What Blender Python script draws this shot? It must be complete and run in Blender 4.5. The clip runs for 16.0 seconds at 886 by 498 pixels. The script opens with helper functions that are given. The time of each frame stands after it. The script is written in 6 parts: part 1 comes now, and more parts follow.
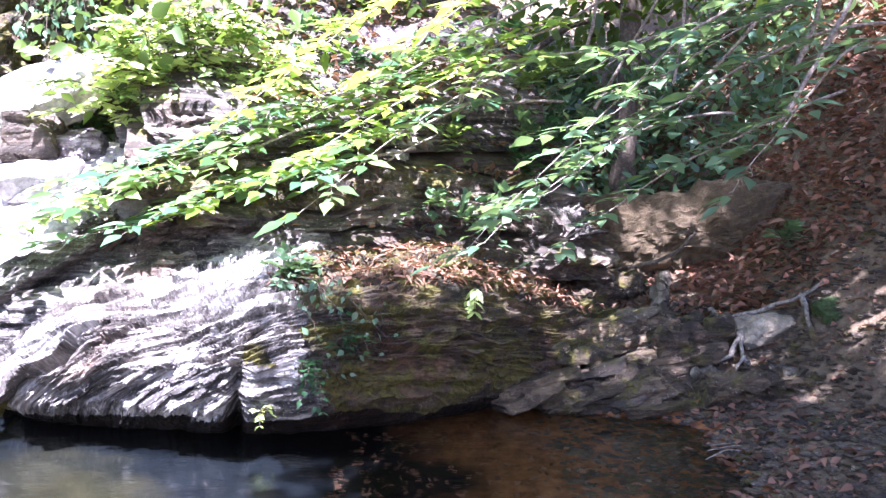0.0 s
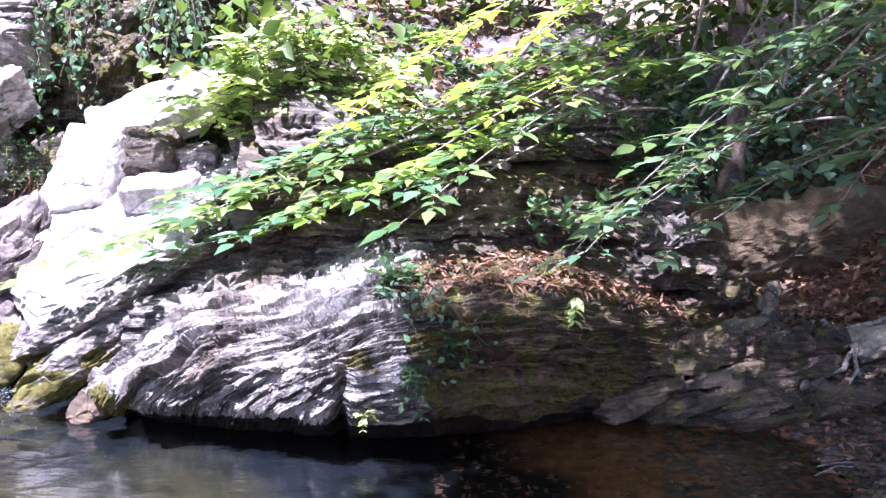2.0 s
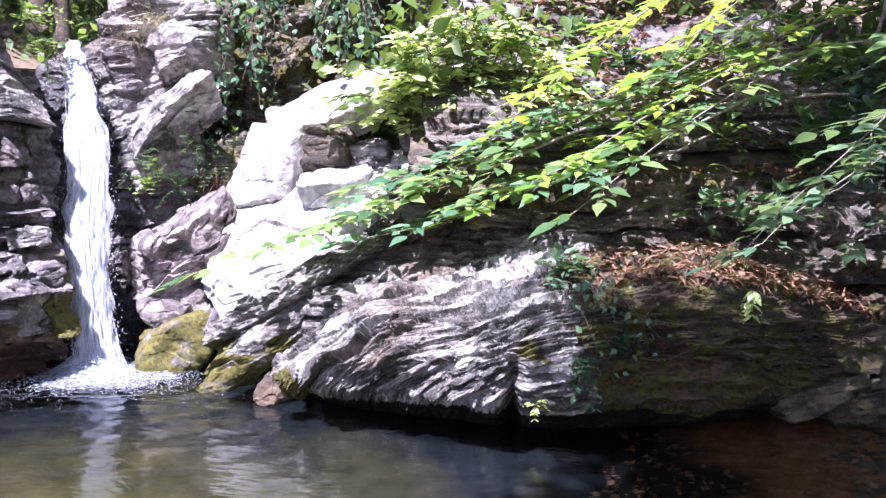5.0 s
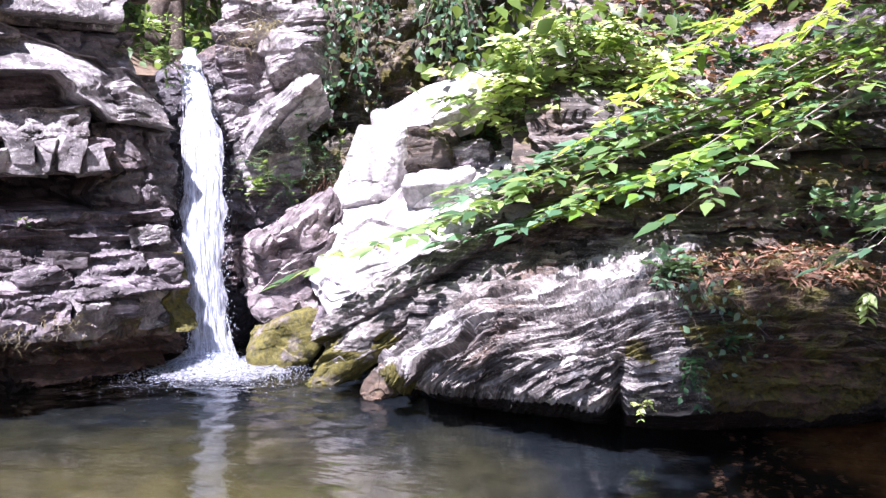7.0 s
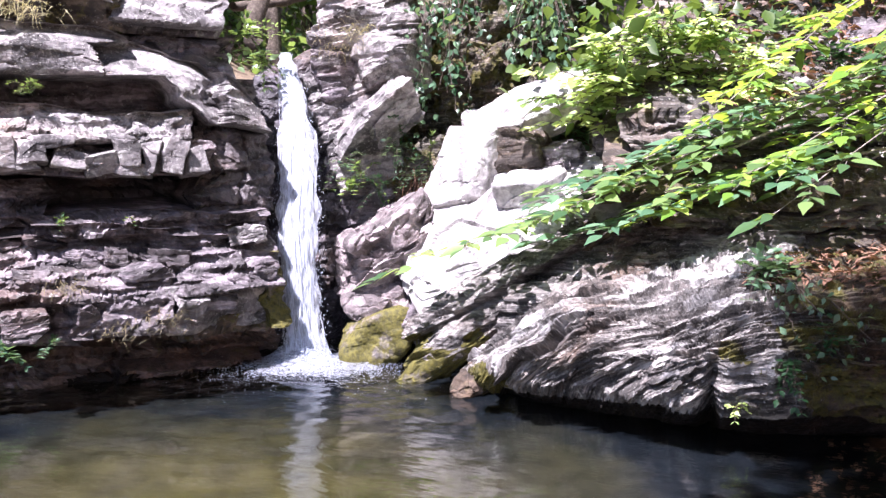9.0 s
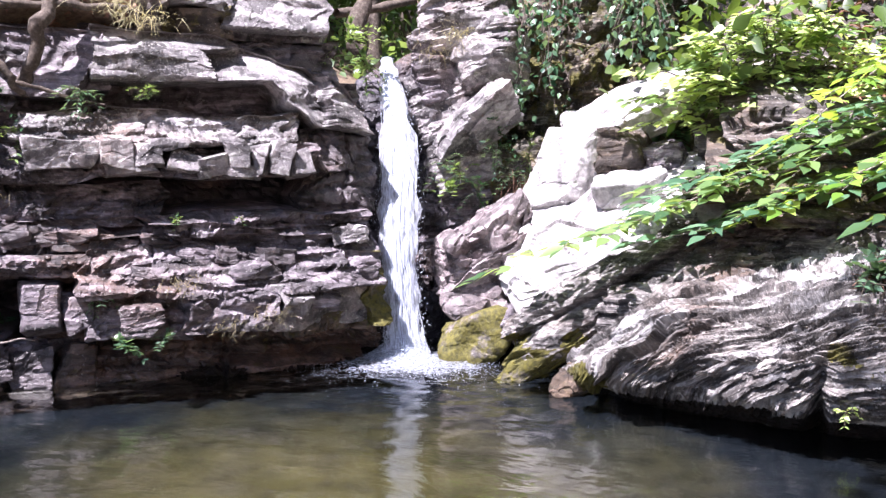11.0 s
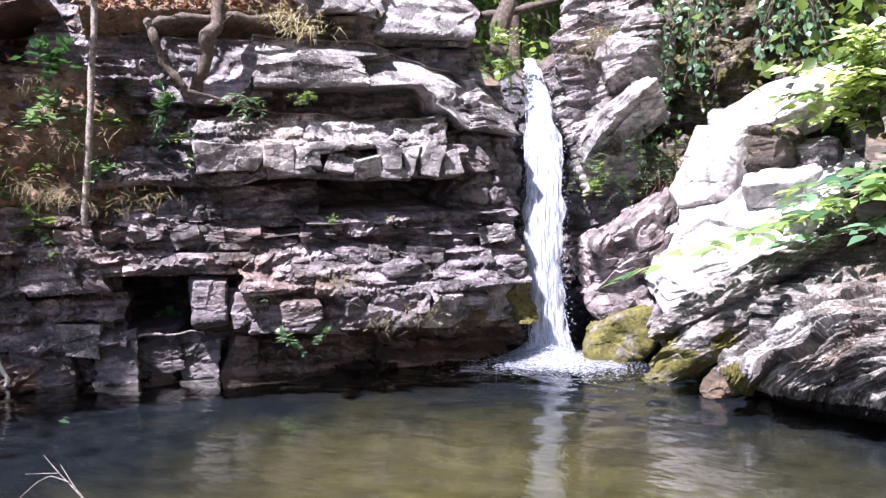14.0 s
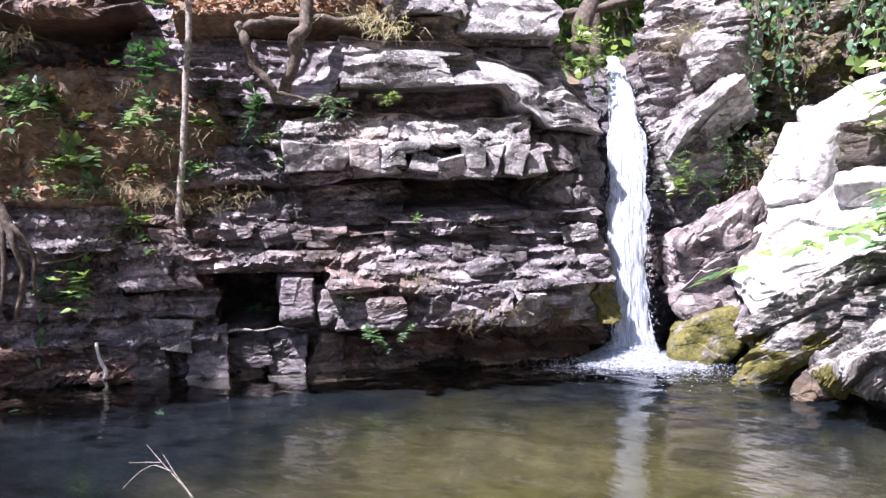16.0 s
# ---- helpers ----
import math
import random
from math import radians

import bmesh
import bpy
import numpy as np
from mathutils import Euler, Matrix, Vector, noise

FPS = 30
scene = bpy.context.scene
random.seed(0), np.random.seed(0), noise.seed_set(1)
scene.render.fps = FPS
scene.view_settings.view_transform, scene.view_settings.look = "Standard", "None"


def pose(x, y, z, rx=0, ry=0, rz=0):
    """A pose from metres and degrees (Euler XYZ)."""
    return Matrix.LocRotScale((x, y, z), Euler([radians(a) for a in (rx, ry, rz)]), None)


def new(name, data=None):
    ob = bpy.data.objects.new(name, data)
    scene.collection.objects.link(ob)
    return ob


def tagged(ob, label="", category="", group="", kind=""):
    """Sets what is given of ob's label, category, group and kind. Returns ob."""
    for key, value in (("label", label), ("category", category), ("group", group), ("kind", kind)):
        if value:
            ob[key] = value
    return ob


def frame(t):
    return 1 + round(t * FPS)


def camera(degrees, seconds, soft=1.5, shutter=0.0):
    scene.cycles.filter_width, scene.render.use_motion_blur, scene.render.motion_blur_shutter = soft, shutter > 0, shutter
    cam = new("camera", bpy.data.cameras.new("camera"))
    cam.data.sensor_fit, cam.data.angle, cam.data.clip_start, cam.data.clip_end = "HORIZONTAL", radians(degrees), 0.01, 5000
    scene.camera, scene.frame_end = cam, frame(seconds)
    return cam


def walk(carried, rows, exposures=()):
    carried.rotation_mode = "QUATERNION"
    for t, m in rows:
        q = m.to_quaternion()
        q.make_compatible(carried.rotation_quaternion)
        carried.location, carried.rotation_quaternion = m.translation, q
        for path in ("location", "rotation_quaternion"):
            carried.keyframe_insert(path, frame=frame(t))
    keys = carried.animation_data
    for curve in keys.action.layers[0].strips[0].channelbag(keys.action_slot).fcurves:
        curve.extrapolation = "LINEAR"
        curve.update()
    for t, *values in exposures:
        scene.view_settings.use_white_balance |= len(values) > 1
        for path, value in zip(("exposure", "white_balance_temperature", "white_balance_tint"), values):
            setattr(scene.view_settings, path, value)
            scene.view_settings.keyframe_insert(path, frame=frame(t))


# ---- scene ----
# ---- camera ----
cam = camera(51.66, 16.0, soft=1.4)
EYE = 1.55
ROWS = [
    (0.0, 0.000, 0.000, 0.000, -0.05, -4.55, 1.26),
    (0.5, 0.008, -0.020, 0.009, 1.61, -4.28, 1.18),
    (1.0, 0.026, -0.045, 0.017, 3.33, -4.16, 1.10),
    (1.5, 0.035, -0.059, 0.017, 4.98, -4.13, 0.94),
    (2.0, 0.043, -0.054, 0.010, 6.63, -4.17, 0.80),
    (2.5, 0.045, -0.074, 0.005, 8.24, -4.25, 0.68),
    (3.0, 0.038, -0.106, 0.000, 9.84, -4.30, 0.53),
    (3.5, 0.033, -0.108, 0.001, 11.56, -4.39, 0.40),
    (4.0, -0.004, -0.116, -0.008, 13.04, -4.40, 0.33),
    (6.5, -0.089, -0.210, -0.004, 20.64, -4.58, -0.09),
    (7.0, -0.108, -0.240, -0.020, 21.90, -4.43, -0.04),
    (7.5, -0.105, -0.249, -0.017, 23.30, -4.47, -0.06),
    (8.0, -0.093, -0.257, -0.025, 24.71, -4.40, -0.14),
    (8.5, -0.095, -0.262, -0.038, 26.08, -4.28, -0.15),
    (9.0, -0.100, -0.288, -0.048, 27.43, -4.19, -0.17),
    (11.5, -0.119, -0.411, -0.072, 34.57, -3.90, -0.28),
    (12.0, -0.130, -0.452, -0.070, 35.86, -3.89, -0.30),
    (12.5, -0.141, -0.490, -0.067, 37.16, -3.88, -0.39),
    (13.0, -0.158, -0.519, -0.067, 38.46, -3.88, -0.46),
    (13.5, -0.170, -0.552, -0.066, 39.76, -3.89, -0.53),
    (14.0, -0.180, -0.584, -0.065, 40.98, -3.90, -0.62),
    (14.5, -0.197, -0.604, -0.065, 42.12, -3.92, -0.70),
    (15.0, -0.206, -0.631, -0.064, 43.22, -3.93, -0.75),
    (15.5, -0.215, -0.658, -0.063, 44.32, -3.94, -0.71),
    (16.0, -0.228, -0.680, -0.063, 45.42, -3.92, -0.69),
]
walk(cam, [(t, pose(x, y, EYE + z, 90 + pitch, -roll, yaw)) for t, x, y, z, yaw, pitch, roll in ROWS],
     exposures=[(0.0, 3.1, 5600, 32), (2.0, 2.42, 5550, 34), (4.0, 2.06, 5600, 33), (9.0, 1.88, 6000, 29), (16.0, 1.9, 5980, 25)])

# ---- light ----
SUN_AZ, SUN_EL = 187.0, 61.0   # degrees, azimuth clockwise from +y
sun_way = Vector((math.sin(radians(SUN_AZ)) * math.cos(radians(SUN_EL)),
                  math.cos(radians(SUN_AZ)) * math.cos(radians(SUN_EL)), math.sin(radians(SUN_EL))))
sky_world = bpy.data.worlds.new("sky")
scene.world = sky_world
sky_world.use_nodes = True
sky_nodes = sky_world.node_tree
sky_tex = sky_nodes.nodes.new("ShaderNodeTexSky")
sky_tex.sky_type, sky_tex.sun_disc = "NISHITA", False
sky_tex.sun_elevation, sky_tex.sun_rotation = radians(SUN_EL), radians(SUN_AZ)
sky_nodes.links.new(sky_tex.outputs[0], sky_nodes.nodes["Background"].inputs[0])
sky_nodes.nodes["Background"].inputs[1].default_value = 0.055
sun = new("sun", bpy.data.lights.new("sun", "SUN"))
sun.data.energy, sun.data.angle, sun.data.color = 5.0, radians(0.8), (1.0, 0.965, 0.92)
sun.rotation_mode = "QUATERNION"
sun.rotation_quaternion = sun_way.to_track_quat("Z", "Y")
sun.location = sun_way * 30


# ---- numeric noise ----
def hash3(i, j, k, seed=0):
    h = (i.astype(np.int64) * 374761393 + j.astype(np.int64) * 668265263 + k.astype(np.int64) * 2147483647 + seed * 1274126177) & 0xFFFFFFFF
    h = ((h ^ (h >> 13)) * 1274126177) & 0xFFFFFFFF
    h = ((h ^ (h >> 16)) * 2246822519) & 0xFFFFFFFF
    return ((h ^ (h >> 15)) & 0xFFFFFF) / float(0xFFFFFF)


def vnoise(p, seed=0):
    """Smooth noise, -1 to 1, for an array of places (..., 3)."""
    f = np.floor(p)
    d = p - f
    d = d * d * (3 - 2 * d)
    i, j, k = f[..., 0], f[..., 1], f[..., 2]
    out = 0
    for a in (0, 1):
        for b in (0, 1):
            for c in (0, 1):
                w = (d[..., 0] if a else 1 - d[..., 0]) * (d[..., 1] if b else 1 - d[..., 1]) * (d[..., 2] if c else 1 - d[..., 2])
                out = out + w * hash3(i + a, j + b, k + c, seed)
    return out * 2 - 1


def fbm(p, octaves=4, seed=0):
    out, amp = 0, 1.0
    for o in range(octaves):
        out = out + amp * vnoise(p * 2.03 ** o + 17.3 * o, seed + o)
        amp *= 0.5
    return out


def bedding(p, bn, thick, seed=0, along=1.2, rough=1.0):
    """Offsets of thin beds that stand out or lie back, about -1 to 1; bn: the beds' normal."""
    bn = np.array(bn, float)
    bn = bn / np.linalg.norm(bn)
    q = p @ bn / thick + 0.5 * fbm(p * 0.9, 3, seed) * rough + 0.3 * vnoise(p * np.array([4, 4, 9]), seed + 5)
    k = np.floor(q)
    fr = q - k
    strike = np.cross(bn, (0.25, 1.0, 0.1))
    s = p @ (strike / np.linalg.norm(strike)) * along + hash3(k, k * 0, k * 0, seed) * 9 + 0.5 * vnoise(p * 2.2, seed + 9)
    cell = np.floor(s)
    off = hash3(k, cell, k * 0, seed + 3) * 2 - 1
    nxt = hash3(k, cell + 1, k * 0, seed + 3) * 2 - 1
    w = np.clip((s - cell - 0.86) / 0.14, 0, 1)
    off = off * (1 - w) + nxt * w
    edge = (np.abs(fr - 0.5) * 2) ** 5
    return off - 0.8 * edge


def facets(p, seed=0):
    """Chips: flat tilted pieces with sharp borders, about -1 to 1."""
    f = np.floor(p)
    best = np.full(p.shape[:-1], 1e9)
    out = np.zeros(p.shape[:-1])
    for a in (-1, 0, 1):
        for b in (-1, 0, 1):
            for c in (-1, 0, 1):
                i, j, k = f[..., 0] + a, f[..., 1] + b, f[..., 2] + c
                h1, h2 = hash3(i, j, k, seed), hash3(i, j, k, seed + 101)
                h3 = hash3(i, j, k, seed + 202)
                dx, dy, dz = p[..., 0] - i - h1, p[..., 1] - j - h2, p[..., 2] - k - h3
                d = dx * dx + dy * dy + dz * dz
                v = (h1 + h2 + h3 - 1.5) * 0.9 + dx * (h2 - 0.5) * 1.6 + dy * (h3 - 0.5) * 1.6 + dz * (h1 - 0.5) * 1.6
                near = d < best
                best = np.where(near, d, best)
                out = np.where(near, v, out)
    return out


def smooth(x, a, b):
    t = np.clip((x - a) / (b - a), 0, 1)
    return t * t * (3 - 2 * t)


# ---- mesh helpers ----
def mesh_from(name, verts, quads, material, flat=False):
    me = bpy.data.meshes.new(name)
    quads = np.asarray(quads, np.int32)
    n = quads.shape[1]
    me.vertices.add(len(verts))
    me.vertices.foreach_set("co", np.ascontiguousarray(verts, np.float32).ravel())
    me.loops.add(quads.size)
    me.loops.foreach_set("vertex_index", quads.ravel())
    me.polygons.add(len(quads))
    me.polygons.foreach_set("loop_start", np.arange(0, quads.size, n, dtype=np.int32))
    me.update(calc_edges=True)
    me.polygons.foreach_set("use_smooth", np.full(len(quads), not flat))
    me.materials.append(material)
    me.validate()
    return me


def grid_quads(nu, nv, wrap=False):
    i, j = np.meshgrid(np.arange(nu if wrap else nu - 1), np.arange(nv - 1), indexing="ij")
    a = i * nv + j
    b = ((i + 1) % nu) * nv + j
    return np.stack([a, b, b + 1, a + 1], -1).reshape(-1, 4)


def add(name, me, parent=None, label="", category="", kind="", group=""):
    ob = new(name, me)
    if parent is not None:
        ob.parent = parent
    return tagged(ob, label, category, group, kind)


def empty(name, label, category, kind="", group="", at=(0, 0, 0)):
    ob = new(name)
    ob.empty_display_size = 0.1
    ob.location = at
    return tagged(ob, label, category, group, kind)


# ---- materials ----
def nodes_of(name):
    m = bpy.data.materials.new(name)
    m.use_nodes = True
    t = m.node_tree
    return m, t, t.nodes["Principled BSDF"]


def node(t, kind, **inputs):
    n = t.nodes.new(kind)
    for k, v in inputs.items():
        n.inputs[k.replace("_", " ")].default_value = v
    return n


def ramp(t, source, stops):
    r = t.nodes.new("ShaderNodeValToRGB")
    while len(r.color_ramp.elements) < len(stops):
        r.color_ramp.elements.new(0.5)
    for e, (pos, col) in zip(r.color_ramp.elements, stops):
        e.position, e.color = pos, (*col, 1) if len(col) == 3 else col
    t.links.new(source, r.inputs[0])
    return r.outputs[0]


def mix(t, fac, a, b, kind="MIX"):
    m = t.nodes.new("ShaderNodeMix")
    m.data_type, m.blend_type = "RGBA", kind
    for sock, v in ((0, fac), (6, a), (7, b)):
        if isinstance(v, (int, float)):
            m.inputs[sock].default_value = v
        elif isinstance(v, tuple):
            m.inputs[sock].default_value = (*v, 1)
        else:
            t.links.new(v, m.inputs[sock])
    return m.outputs[2]


def stretched(t, scale):
    pos = t.nodes.new("ShaderNodeNewGeometry")
    mp = t.nodes.new("ShaderNodeMapping")
    mp.inputs["Scale"].default_value = scale
    t.links.new(pos.outputs["Position"], mp.inputs[0])
    return mp.outputs[0]


def noise_tex(t, vec, scale, detail=5.0, rough=0.6):
    n = node(t, "ShaderNodeTexNoise", Scale=scale, Detail=detail, Roughness=rough)
    if vec is not None:
        t.links.new(vec, n.inputs["Vector"])
    return n.outputs[0]


def rock_material(name, dark, mid, light, lichen=0.25, stain=(0.16, 0.09, 0.05), stain_amount=0.25, moss=0.0, rough=0.75, tilt=(0, 0, 0), beds=14.0, crisp=1.0, relief=0.035, strata=False, blotch=0.0, chips=1.0):
    m, t, b = nodes_of(name)
    pos = stretched(t, (1, 1, 1))
    bed = t.nodes.new("ShaderNodeMapping")
    bed.inputs["Rotation"].default_value = [radians(a) for a in tilt]
    bed.inputs["Scale"].default_value = (1.3, 1.3, beds)
    if strata:
        own = t.nodes.new("ShaderNodeAttribute")
        own.attribute_name = "strata"
        t.links.new(own.outputs["Vector"], bed.inputs[0])
    else:
        t.links.new(pos, bed.inputs[0])
    layers = noise_tex(t, bed.outputs[0], 1.6, 6, 0.65)
    patch = noise_tex(t, pos, 1.7, 6, 0.6)
    fine = noise_tex(t, pos, 26, 6, 0.7)
    col = ramp(t, layers, [(0.5 - 0.2 * crisp, dark), (0.5, mid), (0.5 + 0.22 * crisp, light)])
    col = mix(t, ramp(t, patch, [(0.35, (0, 0, 0)), (0.65, (0.75, 0.75, 0.75))]), col, mix(t, 0.5, col, light))
    col = mix(t, ramp(t, noise_tex(t, pos, 0.9, 5, 0.65), [(0.55 - 0.3 * stain_amount, (0, 0, 0)), (0.75 - 0.2 * stain_amount, (0.85, 0.85, 0.85))]), col, stain)
    spots = noise_tex(t, pos, 9, 7, 0.75)
    col = mix(t, ramp(t, spots, [(0.66 - 0.22 * lichen, (0, 0, 0)), (0.72 - 0.22 * lichen, (0.9, 0.9, 0.9))]), col, (0.5, 0.49, 0.46))
    jag = t.nodes.new("ShaderNodeVectorMath")
    jag.operation = "MULTIPLY_ADD"
    jag.inputs[1].default_value = (0.16, 0.16, 0.16)
    ragged = node(t, "ShaderNodeTexNoise", Scale=7.0, Detail=4.0)
    t.links.new(pos, ragged.inputs["Vector"])
    t.links.new(ragged.outputs["Color"], jag.inputs[0])
    t.links.new(own.outputs["Vector"] if strata else pos, jag.inputs[2])
    for size, depth in ((3.2, 0.62), (8.5, 0.5)):
        flake = t.nodes.new("ShaderNodeMapping")
        flake.inputs["Scale"].default_value = (size, size, size * (1.6 + 0.16 * min(beds, 16)))
        t.links.new(jag.outputs[0], flake.inputs[0])
        cell = node(t, "ShaderNodeTexVoronoi", Scale=1.0)
        t.links.new(flake.outputs[0], cell.inputs["Vector"])
        tone = ramp(t, cell.outputs["Color"], [(0.15, (1 - depth * chips,) * 3), (0.5, (0.95,) * 3), (0.85, (1 + 0.6 * depth * chips,) * 3)])
        col = mix(t, 1.0, col, tone, "MULTIPLY")
    specks = noise_tex(t, pos, 48, 4, 0.6)
    col = mix(t, ramp(t, specks, [(0.66 - 0.15 * lichen, (0, 0, 0)), (0.7 - 0.15 * lichen, (0.8, 0.8, 0.8))]), col, (0.46, 0.45, 0.42))
    if blotch:
        smear = t.nodes.new("ShaderNodeMapping")
        smear.inputs["Scale"].default_value = (2.2, 2.2, 7.0)
        t.links.new(own.outputs["Vector"] if strata else pos, smear.inputs[0])
        white = noise_tex(t, smear.outputs[0], 1.0, 7, 0.68)
        col = mix(t, ramp(t, white, [(0.62 - 0.1 * blotch, (0, 0, 0)), (0.68 - 0.1 * blotch, (0.85, 0.85, 0.85))]), col, (0.6, 0.585, 0.57))
    streak = noise_tex(t, stretched(t, (5, 5, 0.7)), 1.1, 5, 0.6)
    col = mix(t, ramp(t, streak, [(0.38, (0.7, 0.7, 0.7)), (0.5, (0, 0, 0))]), col, mix(t, 0.7, col, (0.012, 0.01, 0.01)))
    col = mix(t, ramp(t, fine, [(0.35, (0.55, 0.55, 0.55)), (0.65, (0, 0, 0))]), col, mix(t, 0.75, col, (0.02, 0.018, 0.018)))
    if moss:
        mz = noise_tex(t, pos, 5, 6, 0.7)
        mask = ramp(t, mz, [(0.62 - 0.4 * moss, (0, 0, 0)), (0.74 - 0.4 * moss, (1, 1, 1))])
        col = mix(t, mask, col, ramp(t, fine, [(0.3, (0.02, 0.02, 0.005)), (0.7, (0.17, 0.15, 0.026))]))
    t.links.new(col, b.inputs["Base Color"])
    rg = ramp(t, spots, [(0.3, (rough - 0.2,) * 3), (0.7, (min(1, rough + 0.15),) * 3)])
    t.links.new(rg, b.inputs["Roughness"])
    h = mix(t, 0.45, layers, fine)
    bump = node(t, "ShaderNodeBump", Strength=1.0, Distance=relief)
    t.links.new(h, bump.inputs["Height"])
    t.links.new(bump.outputs[0], b.inputs["Normal"])
    return m


def ground_material(name, stops, scale=14.0, rough=0.9, bumpy=0.04):
    m, t, b = nodes_of(name)
    pos = stretched(t, (1, 1, 1))
    a, c = noise_tex(t, pos, scale, 7, 0.7), noise_tex(t, pos, scale * 0.08, 5, 0.6)
    col = ramp(t, a, stops)
    col = mix(t, ramp(t, c, [(0.35, (0, 0, 0)), (0.7, (0.8, 0.8, 0.8))]), col, mix(t, 0.5, col, stops[0][1]))
    t.links.new(col, b.inputs["Base Color"])
    b.inputs["Roughness"].default_value = rough
    bump = node(t, "ShaderNodeBump", Strength=0.9, Distance=bumpy)
    t.links.new(a, bump.inputs["Height"])
    t.links.new(bump.outputs[0], b.inputs["Normal"])
    return m


def pool_material(name, centre, radius, deep, sand, leafy):
    """A bed darkened to stand in for light lost in deep water, with a paler drift of sand round the centre and red
    brown leaves by the shore.
    """
    m, t, b = nodes_of(name)
    pos = stretched(t, (1, 1, 1))
    place = t.nodes.new("ShaderNodeMapping")
    place.inputs["Location"].default_value = (-centre[0] / radius[0], -centre[1] / radius[1], 0)
    place.inputs["Scale"].default_value = (1 / radius[0], 1 / radius[1], 0)
    t.links.new(pos, place.inputs[0])
    far = t.nodes.new("ShaderNodeVectorMath")
    far.operation = "LENGTH"
    t.links.new(place.outputs[0], far.inputs[0])
    grain = noise_tex(t, pos, 4, 6, 0.65)
    drift = noise_tex(t, pos, 1.1, 5, 0.6)
    reach = t.nodes.new("ShaderNodeMath")
    reach.operation = "MULTIPLY_ADD"
    reach.inputs[1].default_value = 0.7
    t.links.new(drift, reach.inputs[0])
    half = t.nodes.new("ShaderNodeMath")
    half.operation = "MULTIPLY"
    half.inputs[1].default_value = 0.42
    t.links.new(far.outputs["Value"], half.inputs[0])
    t.links.new(half.outputs[0], reach.inputs[2])
    col = mix(t, ramp(t, reach.outputs[0], [(0.5, (0, 0, 0)), (0.95, (1, 1, 1))]), ramp(t, grain, sand), ramp(t, grain, deep))
    xyz = t.nodes.new("ShaderNodeSeparateXYZ")
    t.links.new(pos, xyz.inputs[0])
    shore = t.nodes.new("ShaderNodeMath")
    shore.operation = "MULTIPLY_ADD"
    shore.inputs[1].default_value = 0.35
    t.links.new(xyz.outputs["X"], shore.inputs[0])
    t.links.new(drift, shore.inputs[2])
    col = mix(t, ramp(t, shore.outputs[0], [(0.35, (0, 0, 0)), (0.6, (1, 1, 1))]), col, ramp(t, noise_tex(t, pos, 9, 7, 0.7), leafy))
    t.links.new(col, b.inputs["Base Color"])
    b.inputs["Roughness"].default_value = 0.9
    b.inputs["Specular IOR Level"].default_value = 0.02
    return m


def leaf_material(name, dark, light, glow=0.45, rough=0.4, gloss=0.5):
    m, t, b = nodes_of(name)
    g = t.nodes.new("ShaderNodeNewGeometry")
    col = ramp(t, g.outputs["Random Per Island"], [(0.0, dark), (0.7, mix_rgb(dark, light, 0.6)), (1.0, light)])
    vein = noise_tex(t, stretched(t, (1, 1, 1)), 60, 3, 0.5)
    col = mix(t, ramp(t, vein, [(0.3, (0.3, 0.3, 0.3)), (0.7, (0, 0, 0))]), col, mix(t, 0.4, col, dark))
    t.links.new(col, b.inputs["Base Color"])
    b.inputs["Roughness"].default_value = rough
    b.inputs["Specular IOR Level"].default_value = gloss
    tr = t.nodes.new("ShaderNodeBsdfTranslucent")
    t.links.new(mix(t, 0.55, col, (light[0] * 1.5, light[1] * 1.35, light[2] * 0.6)), tr.inputs[0])
    mx = t.nodes.new("ShaderNodeMixShader")
    mx.inputs[0].default_value = glow
    t.links.new(b.outputs[0], mx.inputs[1])
    t.links.new(tr.outputs[0], mx.inputs[2])
    t.links.new(mx.outputs[0], t.nodes["Material Output"].inputs[0])
    return m


def mix_rgb(a, b, f):
    return tuple(x * (1 - f) + y * f for x, y in zip(a, b))


CLIFF = rock_material("cliff_rock", (0.026, 0.022, 0.024), (0.15, 0.124, 0.138), (0.42, 0.37, 0.395), lichen=0.3, stain_amount=0.14, crisp=0.8, rough=0.62)
SLAB = rock_material("slab_rock", (0.09, 0.079, 0.08), (0.29, 0.262, 0.264), (0.52, 0.49, 0.49), lichen=0.55, stain_amount=0.15, beds=3)
# Very dark rock: truly wet in the chute, painted shade in the cliff's hollows.
WET_SHADE = rock_material("wet_and_shaded_rock", (0.012, 0.01, 0.014), (0.045, 0.039, 0.049), (0.11, 0.1, 0.12), lichen=0.05, stain_amount=0.1, rough=0.42, beds=5)
# Pale rock whitened further, so overexposed sun is part of its colour.
PALE_LIT = rock_material("sunlit_pale_rock", (0.42, 0.39, 0.385), (0.64, 0.61, 0.6), (0.78, 0.76, 0.75), lichen=0.3, stain_amount=0.1, beds=1.6, chips=0.35)
PINK = rock_material("pinkish_rock", (0.035, 0.026, 0.027), (0.24, 0.19, 0.192), (0.5, 0.435, 0.43), lichen=0.25, stain_amount=0.15, beds=2.2, crisp=0.7, chips=0.8)
MOSS_BROWN = rock_material("brown_rock", (0.022, 0.015, 0.011), (0.11, 0.078, 0.057), (0.27, 0.205, 0.155), lichen=-0.2, stain=(0.13, 0.085, 0.05), stain_amount=0.7, moss=0.2, beds=18)
WHALE = rock_material("schist_rock", (0.013, 0.011, 0.011), (0.115, 0.101, 0.097), (0.56, 0.52, 0.49), lichen=0.42, stain_amount=0.15, tilt=(26, 17, 0), beds=19, crisp=0.55, relief=0.08)
